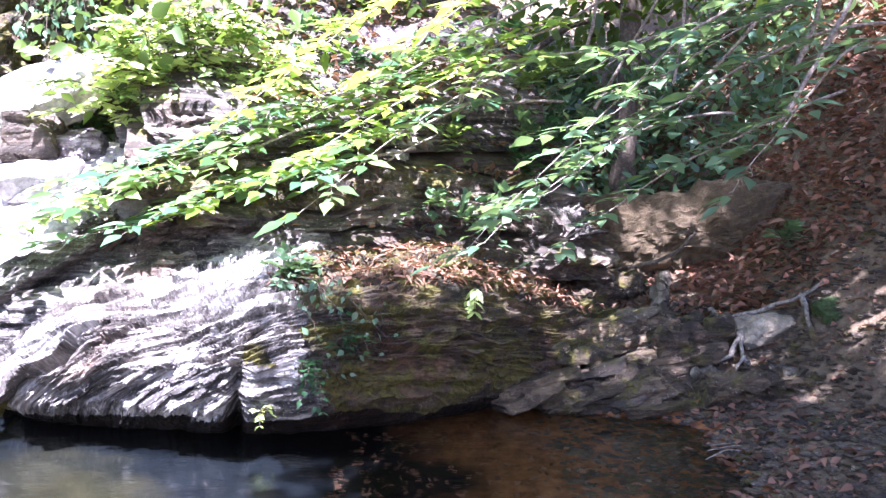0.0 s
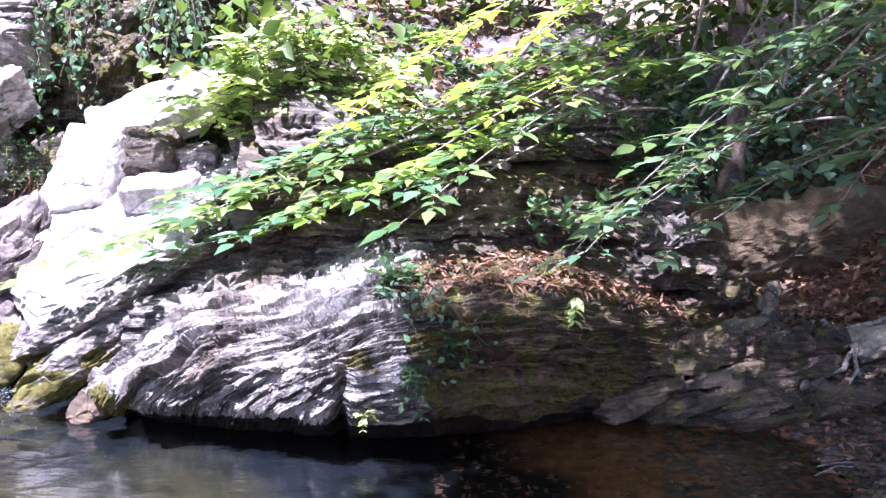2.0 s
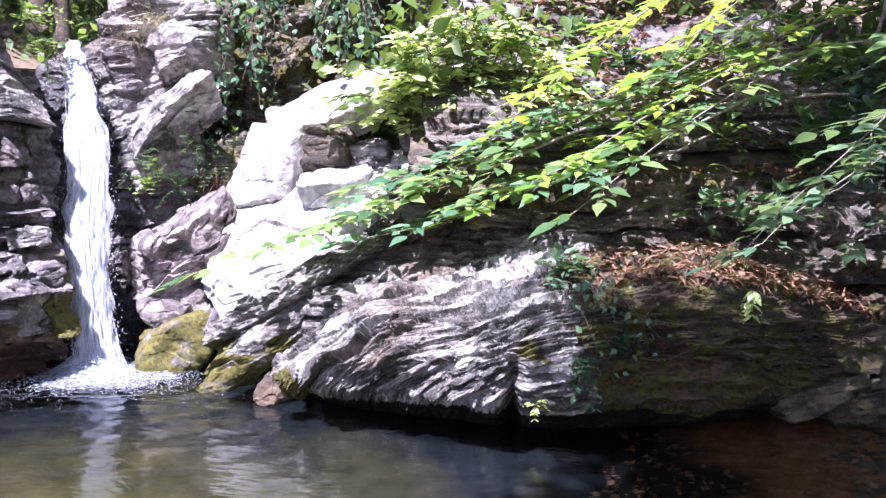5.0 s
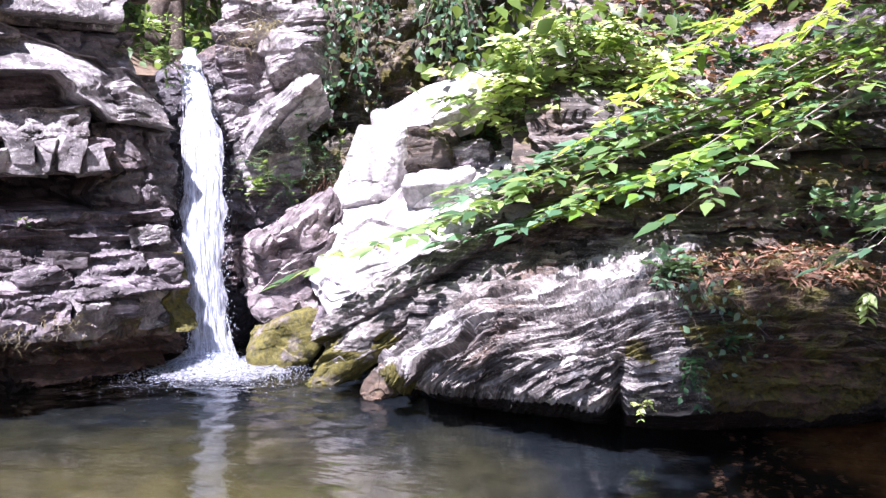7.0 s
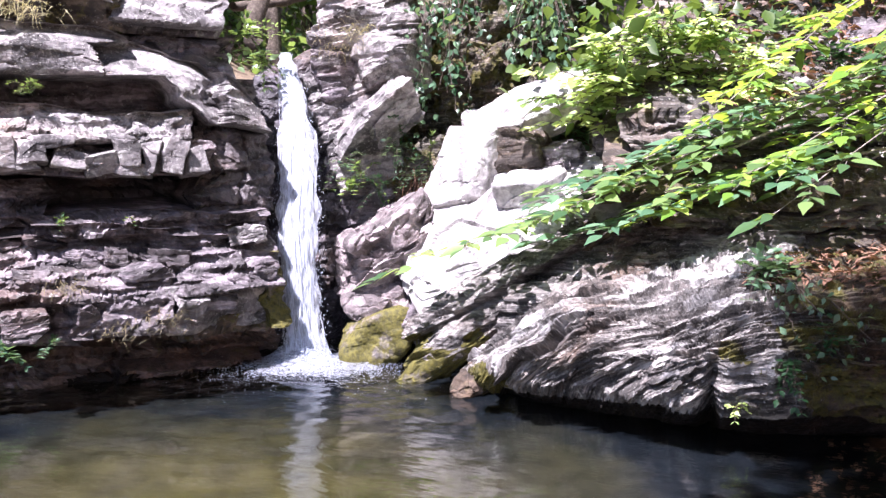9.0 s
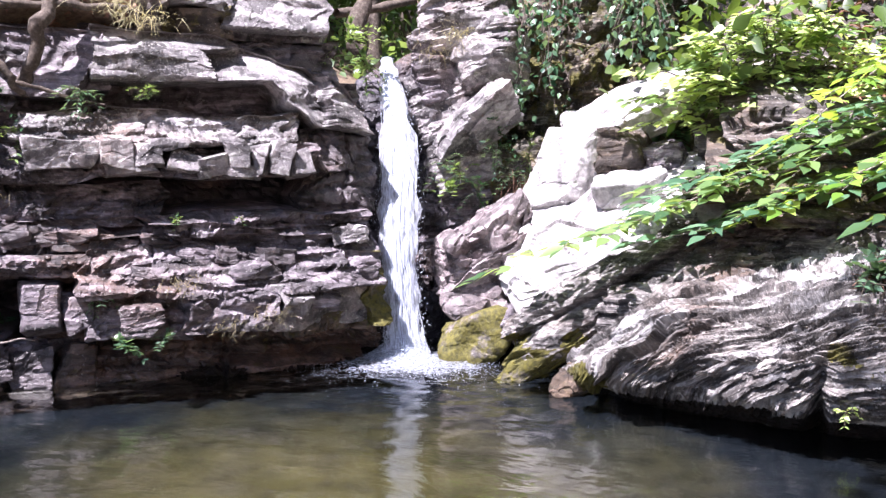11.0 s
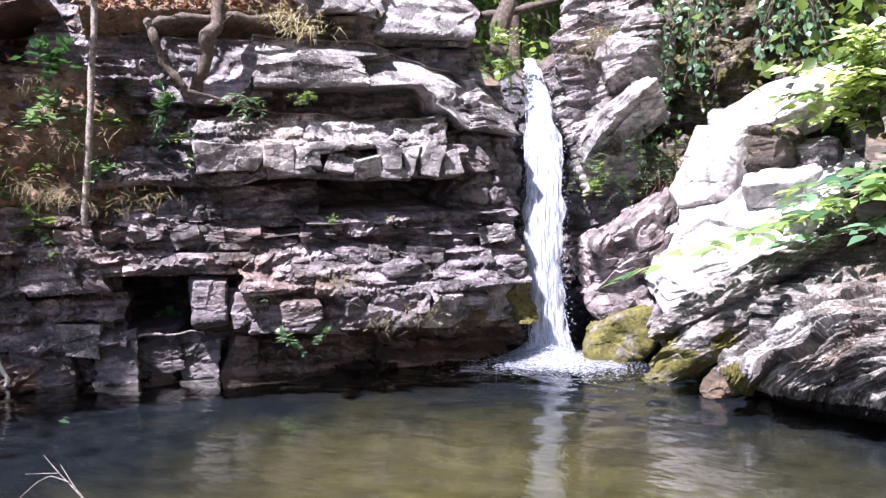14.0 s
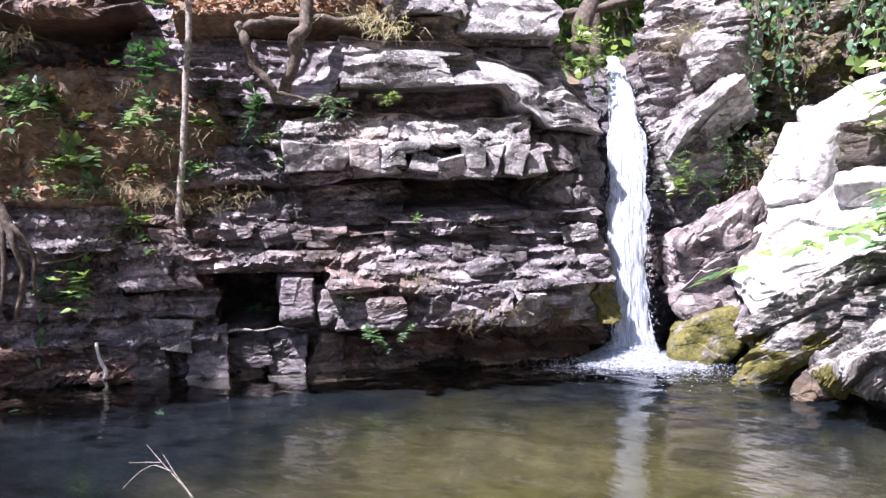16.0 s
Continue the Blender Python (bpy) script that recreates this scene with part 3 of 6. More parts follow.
course(0.2, 3.8, 2.72, 3.3, -0.55, -0.7, seed=17, step=0.03, joint=1.2)
# and the top hollow's shade is in the rock colour too
course(3.6, 6.5, 2.3, 3.3, -1.15, -1.2, seed=18, step=0.03, joint=1.2, material=WET_SHADE)
course(0.5, 6.5, 3.26, 3.8, -0.9, -1.0, seed=19, step=0.03, joint=1.2)
# ledges that stand out of it
shelf = lambda *a, **k: ledge("ledge", cliff, *a, **k)
# at the waterline
shelf(2.23, 2.85, -1.15, 0.3, -0.06, -0.04, seed=21, material=SHEEN, amp=0.035, joint=0.4, chip=0.08, slope=0.15, batter=0.0)
shelf(2.83, 3.23, -1.11, 0.32, -0.02, 0.0, seed=221, material=SHEEN, amp=0.05, joint=0.3, chip=0.1, slope=0.15, batter=0.0)
shelf(3.21, 3.69, -1.08, 0.32, -0.02, 0.02, seed=22, material=SHEEN, joint=0.28, amp=0.06, chip=0.08, batter=0.0)
shelf(3.71, 6.04, -0.96, 0.31, 0.12, 0.16, seed=23, joint=0.5, amp=0.06, chip=0.12, slope=0.2, batter=0.0, material=BASE)
shelf(0.04, 1.23, -1.30, 0.07, 0.06, 0.16, seed=122, joint=0.5, amp=0.05, chip=0.1, slope=0.3, batter=0.0, material=BASE)
shelf(1.20, 2.25, -1.22, 0.2, 0.16, 0.1, seed=121, joint=0.6, amp=0.05, chip=0.1, slope=0.3, batter=0.0, material=BASE)
# the long lower ledge with a bright rounded end
shelf(0.00, 0.91, 0.36, 0.71, 0.22, 0.5, seed=24, material=SLAB, amp=0.018, joint=0.5, bed=0.16, slope=0.2, chip=0.06, batter=0.1)
shelf(0.88, 1.55, 0.40, 0.73, 0.48, 0.42, seed=224, material=CLIFF, amp=0.035, joint=0.4, bed=0.12, slope=0.2, chip=0.1, batter=0.1)
shelf(1.49, 2.26, 0.35, 0.75, 0.38, 0.32, seed=124, material=CLIFF, amp=0.03, joint=0.45, bed=0.1, slope=0.2, chip=0.08)
shelf(-0.04, 0.14, 0.38, 1.0, 0.2, 0.26, seed=150, material=MOSSY, joint=2, bed=0.3, amp=0.03, chip=0.2, slope=0.4, batter=0.6)
shelf(0.02, 0.80, 0.32, 0.42, 0.3, 0.4, seed=151, material=MOSS_BROWN, joint=0.3, bed=0.1, amp=0.04, chip=0.1)
# thin beds stepping outwards
shelf(-0.00, 1.80, 0.67, 1.17, 0.2, 0.34, seed=25, bed=0.028, amp=0.034, joint=0.8, slope=0.12, chip=0.1, batter=0.95, step=0.015)
shelf(1.47, 2.29, 0.70, 1.11, 0.28, 0.28, seed=125, bed=0.032, amp=0.04, joint=0.5, slope=0.3, chip=0.1, batter=0.7, step=0.016)
shelf(0.01, 1.67, 1.11, 1.28, 0.16, 0.18, seed=26, bed=0.03, amp=0.05, slope=0.12, chip=0.06, joint=0.9, batter=0.8)
shelf(2.14, 3.46, 0.96, 1.23, 0.12, 0.1, seed=27, amp=0.05, joint=0.7, bed=0.03, chip=0.1, slope=0.4, batter=0.9)
shelf(2.23, 3.38, 0.83, 1.01, 0.24, 0.2, seed=127, amp=0.04, joint=0.4, bed=0.04, chip=0.06)
shelf(3.33, 3.91, 0.73, 1.08, 0.2, 0.22, seed=28, amp=0.03, joint=0.8, bed=0.12, chip=0.06)
shelf(3.42, 5.96, 1.05, 1.38, 0.12, 0.14, seed=29, bed=0.03, amp=0.045, chip=0.1, joint=0.9, batter=0.6)
shelf(3.88, 5.98, 0.63, 1.06, 0.12, 0.14, seed=30, bed=0.06, amp=0.05, chip=0.1, joint=0.7)
shelf(3.26, 6.00, 0.27, 0.70, 0.06, 0.08, seed=31, bed=0.06, amp=0.06, chip=0.1, joint=0.6)
# the middle ledge over the dark hollow
shelf(0.52, 2.66, 1.55, 1.85, 0.12, 0.1, seed=32, material=CLIFF, joint=0.3, amp=0.04, bed=0.1, chip=0.16)
shelf(0.60, 2.68, 1.80, 2.07, 0.12, 0.1, seed=33, material=SLAB, joint=0.9, amp=0.035, slope=0.1, chip=0.1, bed=0.05, step=0.015, batter=0.95)
shelf(-0.08, 0.60, 1.24, 1.93, -0.1, 0.0, seed=34, material=SHEEN, amp=0.045, bed=0.12, joint=0.3, chip=0.1, batter=0.35)
shelf(2.57, 3.45, 1.51, 1.81, 0.0, 0.02, seed=36, bed=0.03, amp=0.05, joint=0.6, chip=0.08, batter=0.6)
shelf(1.66, 3.24, 1.17, 1.54, 0.0, -0.02, seed=136, bed=0.03, amp=0.06, joint=0.7, chip=0.1, slope=0.3, batter=0.8)
# the big top slabs
shelf(-0.02, 2.22, 1.85, 2.65, -0.02, -0.05, seed=37, material=SLAB, joint=2.4, bed=0.4, amp=0.016, slope=0.1, chip=0.05, batter=0.75,
      tops=[(-0.02, 2.13), (0.3, 2.34), (0.52, 2.49), (0.71, 2.5), (0.97, 2.59), (1.15, 2.67), (1.31, 2.72), (2.22, 2.7)],
      feet=[(-0.02, 1.92), (0.06, 1.95), (0.45, 1.96), (0.66, 2.17), (0.86, 2.32), (2.22, 2.29)])
shelf(2.01, 2.91, 2.19, 2.66, -0.1, -0.14, seed=39, material=CLIFF, joint=1.6, amp=0.025, bed=0.25, chip=0.12, slope=0.2)
shelf(0.34, 1.27, 2.42, 2.70, -0.42, -0.42, seed=40, joint=0.8, amp=0.03, material=SHEEN)
shelf(0.28, 1.19, 2.78, 3.34, -0.34, -0.32, seed=41, material=SLAB, joint=2.4, bed=0.4, amp=0.016, slope=0.4, batter=0.7)
shelf(1.09, 1.82, 2.93, 3.28, -0.28, -0.28, seed=42, material=SLAB, joint=2.4, bed=0.4, amp=0.02, slope=0.3, chip=0.1, batter=0.7)
shelf(1.05, 1.78, 2.70, 2.95, -0.32, -0.34, seed=142, material=BROWN, joint=2.4, bed=0.3, amp=0.03, chip=0.08, batter=-0.5)
shelf(2.78, 3.43, 2.09, 2.53, -0.2, -0.2, seed=43, joint=0.8, amp=0.06, chip=0.1)
shelf(3.75, 5.87, 2.83, 3.00, 0.06, 0.04, seed=44, joint=0.9, amp=0.06, chip=0.2, material=BASE)
shelf(3.78, 4.35, 1.95, 2.39, -0.12, -0.12, seed=45, joint=0.7, amp=0.04, chip=0.12, bed=0.12)
# squared blocks standing in the hollow
rock("block", (-6.20, 3.56, 0.61), (0.31, 0.3, 0.36), (0, 0, 57), CLIFF, 51, cliff, cuts=2, sharp=26, rough=0.012, chip=0.012)
rock("block", (-6.06, 3.75, 0.58), (0.19, 0.25, 0.26), (0, 4, 57), CLIFF, 52, cliff, cuts=3, sharp=24, rough=0.012, chip=0.012)
# the row of broken blocks under the middle ledge
for i, (p, sz, tip) in enumerate((
        ((-6.15, 3.71, 1.72), (0.46, 0.3, 0.22), 0), ((-5.92, 4.02, 1.72), (0.26, 0.3, 0.2), -4), ((-5.78, 4.20, 1.71), (0.24, 0.3, 0.22), 6),
        ((-5.64, 4.41, 1.68), (0.22, 0.3, 0.2), -14), ((-5.51, 4.59, 1.65), (0.26, 0.3, 0.16), 4), ((-5.38, 4.74, 1.72), (0.19, 0.3, 0.22), 0),
        ((-5.29, 4.89, 1.69), (0.13, 0.3, 0.24), 5), ((-5.20, 4.99, 1.70), (0.2, 0.3, 0.24), -6), ((-5.12, 5.14, 1.66), (0.16, 0.3, 0.2), 8),
        ((-5.87, 4.13, 1.62), (0.4, 0.3, 0.09), 3), ((-5.39, 4.78, 1.59), (0.34, 0.3, 0.09), -3), ((-5.69, 4.33, 1.80), (0.3, 0.3, 0.07), 4))):
    rock("block", p, sz, (0, tip, 57), SLAB, 240 + i, cliff, cuts=2, sharp=44, rough=0.012, chip=0.008)

# squared blocks packed along the waterline: from u0 to u1, z0 to z1, front at w
for i, (u0, u1, z0, z1, w, tip, mat) in enumerate((
        (3.58, 3.86, -0.3, 0.15, 0.21, 2, SHEEN), (3.39, 3.67, 0.19, 0.45, 0.18, 4, SLAB), (3.14, 3.41, -0.3, 0.35, 0.15, -2, SHEEN),
        (2.83, 3.16, 0.05, 0.34, 0.11, 2, SHEEN), (2.86, 3.14, -0.3, 0.07, 0.05, 0, BASE), (2.52, 2.85, -0.3, 0.33, 0.12, -1, SHEEN),
        (2.2, 2.54, -0.3, 0.3, 0.11, 2, BASE), (3.64, 4.05, 0.14, 0.46, 0.1, -3, CLIFF))):
    c = O2 + 0.5 * (u0 + u1) * E2 + (w - 0.22) * N2
    rock("block", (c[0], c[1], 0.5 * (z0 + z1)), ((u1 - u0) * 1.05, 0.46, (z1 - z0) * 1.04), (0, tip, 56.3 + tip), mat, 320 + i, cliff, cuts=2, n=34, sharp=40, rough=0.008, chip=0.02, grain=(3, 3, 12))
# broken blocks that interrupt the thin beds
pick = random.Random(77)
for i in range(30):
    u = 0.12 + 3.5 * i / 29 + pick.uniform(-0.06, 0.06)
    z = pick.choice((0.5, 0.58, 0.82, 0.95, 1.08)) if u < 2.0 else pick.choice((0.98, 1.08, 1.14))
    stand = (0.36 + 0.06 * u if z < 0.7 else 0.3 - 0.75 * (z - 0.92)) if u < 2.0 else 0.12
    p = O2 + u * E2 + (stand - 0.1) * N2
    size = (pick.uniform(0.14, 0.42), pick.uniform(0.24, 0.34), pick.uniform(0.08, 0.2) * (1.5 if z < 0.7 else 0.8))
    rock("block", (p[0], p[1], z), size, (pick.uniform(-6, 16), pick.uniform(-9, 9), 56 + pick.uniform(-14, 14)), (CLIFF, SLAB if u < 1.5 else SHEEN, SHEEN, CLIFF)[i % 4], 270 + i, cliff, cuts=4, n=24, sharp=34, rough=0.012, chip=0.02, grain=(4, 4, 14))

# ---- rocks round the fall ----
crag = empty("crag", "tall grey crag of layered rock beside the waterfall", "crag")
rock("rock_face", (-5.02, 7.56, 2.97), (1.0, 1.3, 1.7), (0, 10, 30), SLAB, 61, crag, n=80, rough=0.02, chip=0.07, grain=(1.5, 1.5, 6), fine=0.3)
rock("rock_face", (-5.11, 7.43, 2.02), (0.8, 1.2, 1.3), (0, 16, 34), SLAB, 161, crag, n=80, rough=0.02, chip=0.07, grain=(1.5, 1.5, 6), fine=0.3)
rock("rock_face", (-4.62, 6.9, 2.03), (0.8, 0.75, 0.34), (24, 42, 24), SLAB, 62, crag, cuts=5, n=60, sharp=36, chip=0.045, grain=(2, 2, 7), fine=0.35)
rock("rock_face", (-4.62, 7.34, 2.59), (0.6, 0.7, 0.5), (-8, 14, 10), SLAB, 167, crag, cuts=5, n=40, sharp=40, chip=0.03, grain=(2, 2, 9), fine=0.3)
rock("rock_face", (-5.07, 7.04, 2.48), (0.4, 0.6, 0.5), (0, 8, 40), CLIFF, 168, crag, cuts=5, n=40, sharp=40, chip=0.03, grain=(2, 2, 9), fine=0.3)
rock("rock_face", (-4.96, 7.34, 1.35), (0.8, 0.9, 0.9), (0, 10, 25), CLIFF, 162, crag, n=54, chip=0.06)
chute = empty("rock_chute", "dark wet rock chute behind the falling water", "rock chute")
rock("rock_face", (-5.58, 7.03, 1.46), (0.9, 0.7, 2.6), (0, 0, 40), WET_SHADE, 63, chute, n=60, rough=0.05, chip=0.06)
rock("rock_face", (-5.11, 7.07, 0.97), (0.5, 0.7, 2.4), (0, 4, 20), WET_SHADE, 163, chute, n=54, rough=0.05, chip=0.06)
rock("rock_face", (-5.35, 6.91, -0.02), (1.3, 0.8, 1.0), (0, 0, 32), WET_SHADE, 164, chute, n=44, rough=0.05, chip=0.06)
earthy = empty("earthy_face", "brown earthy rock face hung with climbing plants", "rock face")
# the darker schist copy dims this face by colour
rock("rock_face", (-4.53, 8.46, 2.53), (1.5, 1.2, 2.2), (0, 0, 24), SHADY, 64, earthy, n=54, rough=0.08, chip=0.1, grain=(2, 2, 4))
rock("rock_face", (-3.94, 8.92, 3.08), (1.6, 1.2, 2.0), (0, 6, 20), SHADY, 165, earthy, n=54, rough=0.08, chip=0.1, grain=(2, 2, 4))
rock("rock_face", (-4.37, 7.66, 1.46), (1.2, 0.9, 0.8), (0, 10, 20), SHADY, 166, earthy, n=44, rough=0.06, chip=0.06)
rock("boulder", (-3.55, 6.95, 1.62), (0.62, 0.62, 0.72), (0, 6, -12), PALE_LIT, 65, None, "pale sunlit block with a square edge", "boulder", cuts=3, n=40, sharp=34, chip=0.02, grain=(2, 2, 3), taper=0.68, shear=(0.12, 0.05))
rock("boulder", (-3.18, 7.42, 2.12), (1.35, 0.8, 0.4), (26, 25, 24), PALE_LIT, 66, None, "pale sunlit slab lying on the rocks", "boulder", cuts=8, n=60, sharp=26, chip=0.035, grain=(1.8, 1.8, 4), fine=0.3)
rock("boulder", (-2.84, 7.25, 1.62), (0.4, 0.5, 0.46), (0, 6, 12), CLIFF, 67, None, "small dark grey block among pale rocks", "boulder", cuts=4, n=34, chip=0.03)
rock("boulder", (-3.18, 7.1, 1.74), (0.55, 0.5, 0.5), (0, 10, 8), BROWN, 267, None, "brown grey block wedged under the pale slab", "boulder", cuts=5, n=34, chip=0.03)
rock("boulder", (-3.12, 6.74, 1.12), (2.1, 1.35, 0.34), (36, 24, 25), PALE_LIT, 68, None, "large pale sloping slab in full sun", "boulder", cuts=6, n=100, sharp=46, rough=0.03, chip=0.05, grain=(1.4, 1.4, 5), fine=0.4)
rock("boulder", (-3.02, 6.98, 1.42), (0.62, 0.6, 0.42), (20, 18, 25), PALE_LIT, 168, None, "pale broken block on the sloping slab", "boulder", cuts=8, n=44, sharp=26, chip=0.04, grain=(2, 2, 5))
rock("boulder", (-4.22, 6.62, 0.86), (1.05, 0.9, 0.74), (14, 30, 26), PINK, 69, None, "rounded purple grey boulder beside the fall", "boulder", cuts=12, n=90, sharp=14, rough=0.03, chip=0.09, grain=(1.8, 1.8, 5.5), fine=0.3)
rock("boulder", (-4.18, 6.38, 0.52), (0.6, 0.5, 0.42), (6, 14, 26), PINK, 169, None, "smooth purple grey boulder above the mossy one", "boulder", cuts=10, n=50, sharp=10, rough=0.02, chip=0.03, grain=(1.8, 1.8, 4))
rock("boulder", (-4.17, 6.30, 0.17), (0.64, 0.56, 0.52), (0, 8, 26), MOSSY, 70, None, "boulder covered with yellow green moss at the waterline", "boulder", cuts=8, n=60, sharp=9, rough=0.03, chip=0.008)
rock("boulder", (-3.79, 6.41, 0.42), (0.22, 0.4, 0.42), (0, -25, 22), CLIFF, 71, None, "leaning grey slab wedged between boulders", "boulder", cuts=3, n=24, sharp=22, chip=0.012)
moss_low(rock("boulder", (-3.02, 6.32, 0.66), (1.7, 0.62, 0.36), (8, 28, 24), WHALE, 72, None, "long layered slab dipping to the water", "boulder", cuts=8, n=70, chip=0.05, shear=(0, -0.19), grain=(2.4, 3, 16)), 0.3, MOSSY)
moss_low(rock("boulder", (-3.07, 6.04, 0.4), (1.3, 0.5, 0.26), (8, 32, 26), WHALE, 75, None, "dark layered slab under the pale boulder", "boulder", cuts=8, n=50, chip=0.05, shear=(0, -0.14), grain=(2.4, 3, 14)), 0.34, MOSSY)
moss_low(rock("boulder", (-3.27, 5.94, 0.18), (0.95, 0.45, 0.24), (8, 34, 26), WHALE, 73, None, "dark wedge of layered rock at the waterline", "boulder", cuts=8, n=40, chip=0.04, shear=(0, -0.13), grain=(2.4, 3, 10)), 0.26, MOSSY)
rock("boulder", (-2.52, 7.11, 0.99), (1.3, 1.0, 0.4), (30, 20, 18), WHALE, 74, None, "layered grey slab above the pool", "boulder", cuts=8, n=60, chip=0.05, grain=(2.4, 3, 16))

# ---- the long back of rock beside the pool ----
front_x = [-3.05, -2.95, -2.4, -1.9, -1.15, -0.4, 0.1, 0.6, 1.1, 1.7]
front_y = [5.75, 5.45, 5.12, 4.98, 4.86, 5.1, 5.4, 5.85, 6.3, 6.9]
crest_z = [0.12, 0.3, 0.68, 0.86, 0.98, 0.98, 0.95, 0.8, 0.62, 0.5]
ns, nr = 760, 400
sx = np.linspace(-3.05, 1.7, ns)
fy, cz = np.interp(sx, front_x, front_y), np.interp(sx, front_x, crest_z)
for _ in range(30):
    fy[1:-1] = (fy[:-2] + fy[2:] + 2 * fy[1:-1]) / 4
    cz[1:-1] = (cz[:-2] + cz[2:] + 2 * cz[1:-1]) / 4
prof_r = [0, 0.1, 0.2, 0.3, 0.42, 0.55, 0.68, 0.8, 1.0]
prof_v = [1.3, 0.8, 0.46, 0.18, 0.09, 0.28, 0.57, 0.95, 2.3]
prof_z = [-0.85, -0.3, 0.0, 0.22, 0.5, 0.78, 0.95, 1.03, 1.2]
rr = np.linspace(0, 1, nr)
pv, pz = np.interp(rr, prof_r, prof_v), np.interp(rr, prof_r, prof_z)
for _ in range(12):
    pv[1:-1] = (pv[:-2] + pv[2:] + 2 * pv[1:-1]) / 4
    pz[1:-1] = (pz[:-2] + pz[2:] + 2 * pz[1:-1]) / 4
PX = sx[:, None] + 0.12 * pv[None, :]
PY = fy[:, None] + pv[None, :] * np.clip(0.5 + cz[:, None] * 0.55, 0.5, 1.1)
PZ = np.where(pz[None, :] > 0, pz[None, :] * cz[:, None], pz[None, :])
BP = np.stack([PX, PY, PZ], -1)
du, dv = np.gradient(BP, axis=0), np.gradient(BP, axis=1)
gi, gj = np.meshgrid(np.arange(ns), np.arange(nr), indexing="ij")
BP = BP + du * 0.9 * (hash3(gi, gj, 0 * gi, 77) - 0.5)[..., None] + dv * 0.9 * (hash3(gi, gj, 0 * gi, 78) - 0.5)[..., None]
PX, PY, PZ = BP[..., 0], BP[..., 1], BP[..., 2]
nn = np.cross(du, dv)
nn /= np.linalg.norm(nn, axis=-1, keepdims=True) + 1e-9
dip_x = np.linspace(-4, 3, 400)
lean_x = np.interp(PX, dip_x, np.cumsum(np.interp(dip_x, [-2.7, -2.0, -1.3, -0.6, 0.3], [0.62, 0.55, 0.42, 0.2, 0.12])) * (dip_x[1] - dip_x[0]))
QP = np.stack([PX, PY, PZ - lean_x + 0.34 * (PY - 5)], -1)


def plates(q, thick, seed, along=1.6, warp=0.6):
    """Beds that jut at their lower lip and slope back to the next one above, broken along the strike."""
    h = q[..., 2] / thick + warp * fbm(q * 1.3, 3, seed) + 0.3 * vnoise(q * np.array([5, 5, 9.0]), seed + 4)
    k = np.floor(h)
    fr = h - k
    st = q[..., 0] * along + 9 * hash3(k, 0 * k, 0 * k, seed + 1) + 0.4 * vnoise(q * 3.1, seed + 2)
    c = np.floor(st)
    w = smooth(st - c, 0.8, 1.0)
    a = hash3(k, c, 0 * k, seed + 3) * (1 - w) + hash3(k, c + 1, 0 * k, seed + 3) * w
    return (0.2 + a) * (1 - fr) ** 0.8


steep = np.hypot(np.gradient(QP[..., 2], axis=0) / (np.linalg.norm(du, axis=-1) + 1e-6), np.gradient(QP[..., 2], axis=1) / (np.linalg.norm(dv, axis=-1) + 1e-6))
for _ in range(8):
    steep[1:-1, 1:-1] = (steep[:-2, 1:-1] + steep[2:, 1:-1] + steep[1:-1, :-2] + steep[1:-1, 2:]) / 4
west = smooth(PX, -1.7, -2.3)
hard = np.clip(0.65 + 0.5 * vnoise(QP * np.array([1.3, 1.3, 2.4]), 88), 0.25, 1.1)
warp = 0.3 * fbm(QP * 2.2, 3, 87)[..., None]
worn = smooth(vnoise(QP * np.array([1.1, 1.1, 1.9]) + 3.3, 96), -0.1, 0.45)
off = (0.16 * west * plates(QP, 0.3, 91, 0.4, 0.2) + 0.06 * plates(QP, 0.2, 92, 1.3) * hard + 0.042 * plates(QP, 0.075, 93, 2.3) * (1 - 0.6 * worn) + 0.022 * plates(QP, 0.031, 94, 3.4) * (1 - 0.4 * worn)
       + 0.04 * facets(QP * np.array([2.2, 2.2, 9.0]) + warp, 82) * hard + 0.03 * facets(QP * np.array([4.6, 4.6, 24.0]) + warp, 86) * hard + 0.014 * facets(QP * np.array([8.0, 8.0, 40.0]) + warp, 89)
       + 0.07 * fbm(BP * 1.4, 3, 83) + 0.006 * fbm(BP * 14, 3, 84)) - 0.08
cleft = np.exp(-((PX + 1.2 - 0.25 * PZ) / 0.05) ** 2) * smooth(PZ, 0.75, 0.3) * 0.12
off = off * (0.35 + 0.65 * smooth(PZ, 0.0, 0.28)) * (0.3 + 0.7 * smooth(steep, 0.02, 0.3)) - cleft
BP = BP + nn * off[..., None]
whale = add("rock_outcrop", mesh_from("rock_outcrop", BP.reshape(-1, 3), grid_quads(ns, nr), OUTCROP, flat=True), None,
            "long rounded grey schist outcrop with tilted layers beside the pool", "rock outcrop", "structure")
whale.data.attributes.new("strata", "FLOAT_VECTOR", "POINT").data.foreach_set("vector", QP.astype(np.float32).ravel())

# the right half takes the darker copy, so its shade is partly colour
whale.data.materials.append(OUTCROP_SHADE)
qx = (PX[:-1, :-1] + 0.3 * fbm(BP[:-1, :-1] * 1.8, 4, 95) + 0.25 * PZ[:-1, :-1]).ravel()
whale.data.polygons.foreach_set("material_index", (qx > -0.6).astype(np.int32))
whale.data.materials.append(MOSSY)
tip_index = np.zeros(len(whale.data.polygons), np.int32)
whale.data.polygons.foreach_get("material_index", tip_index)
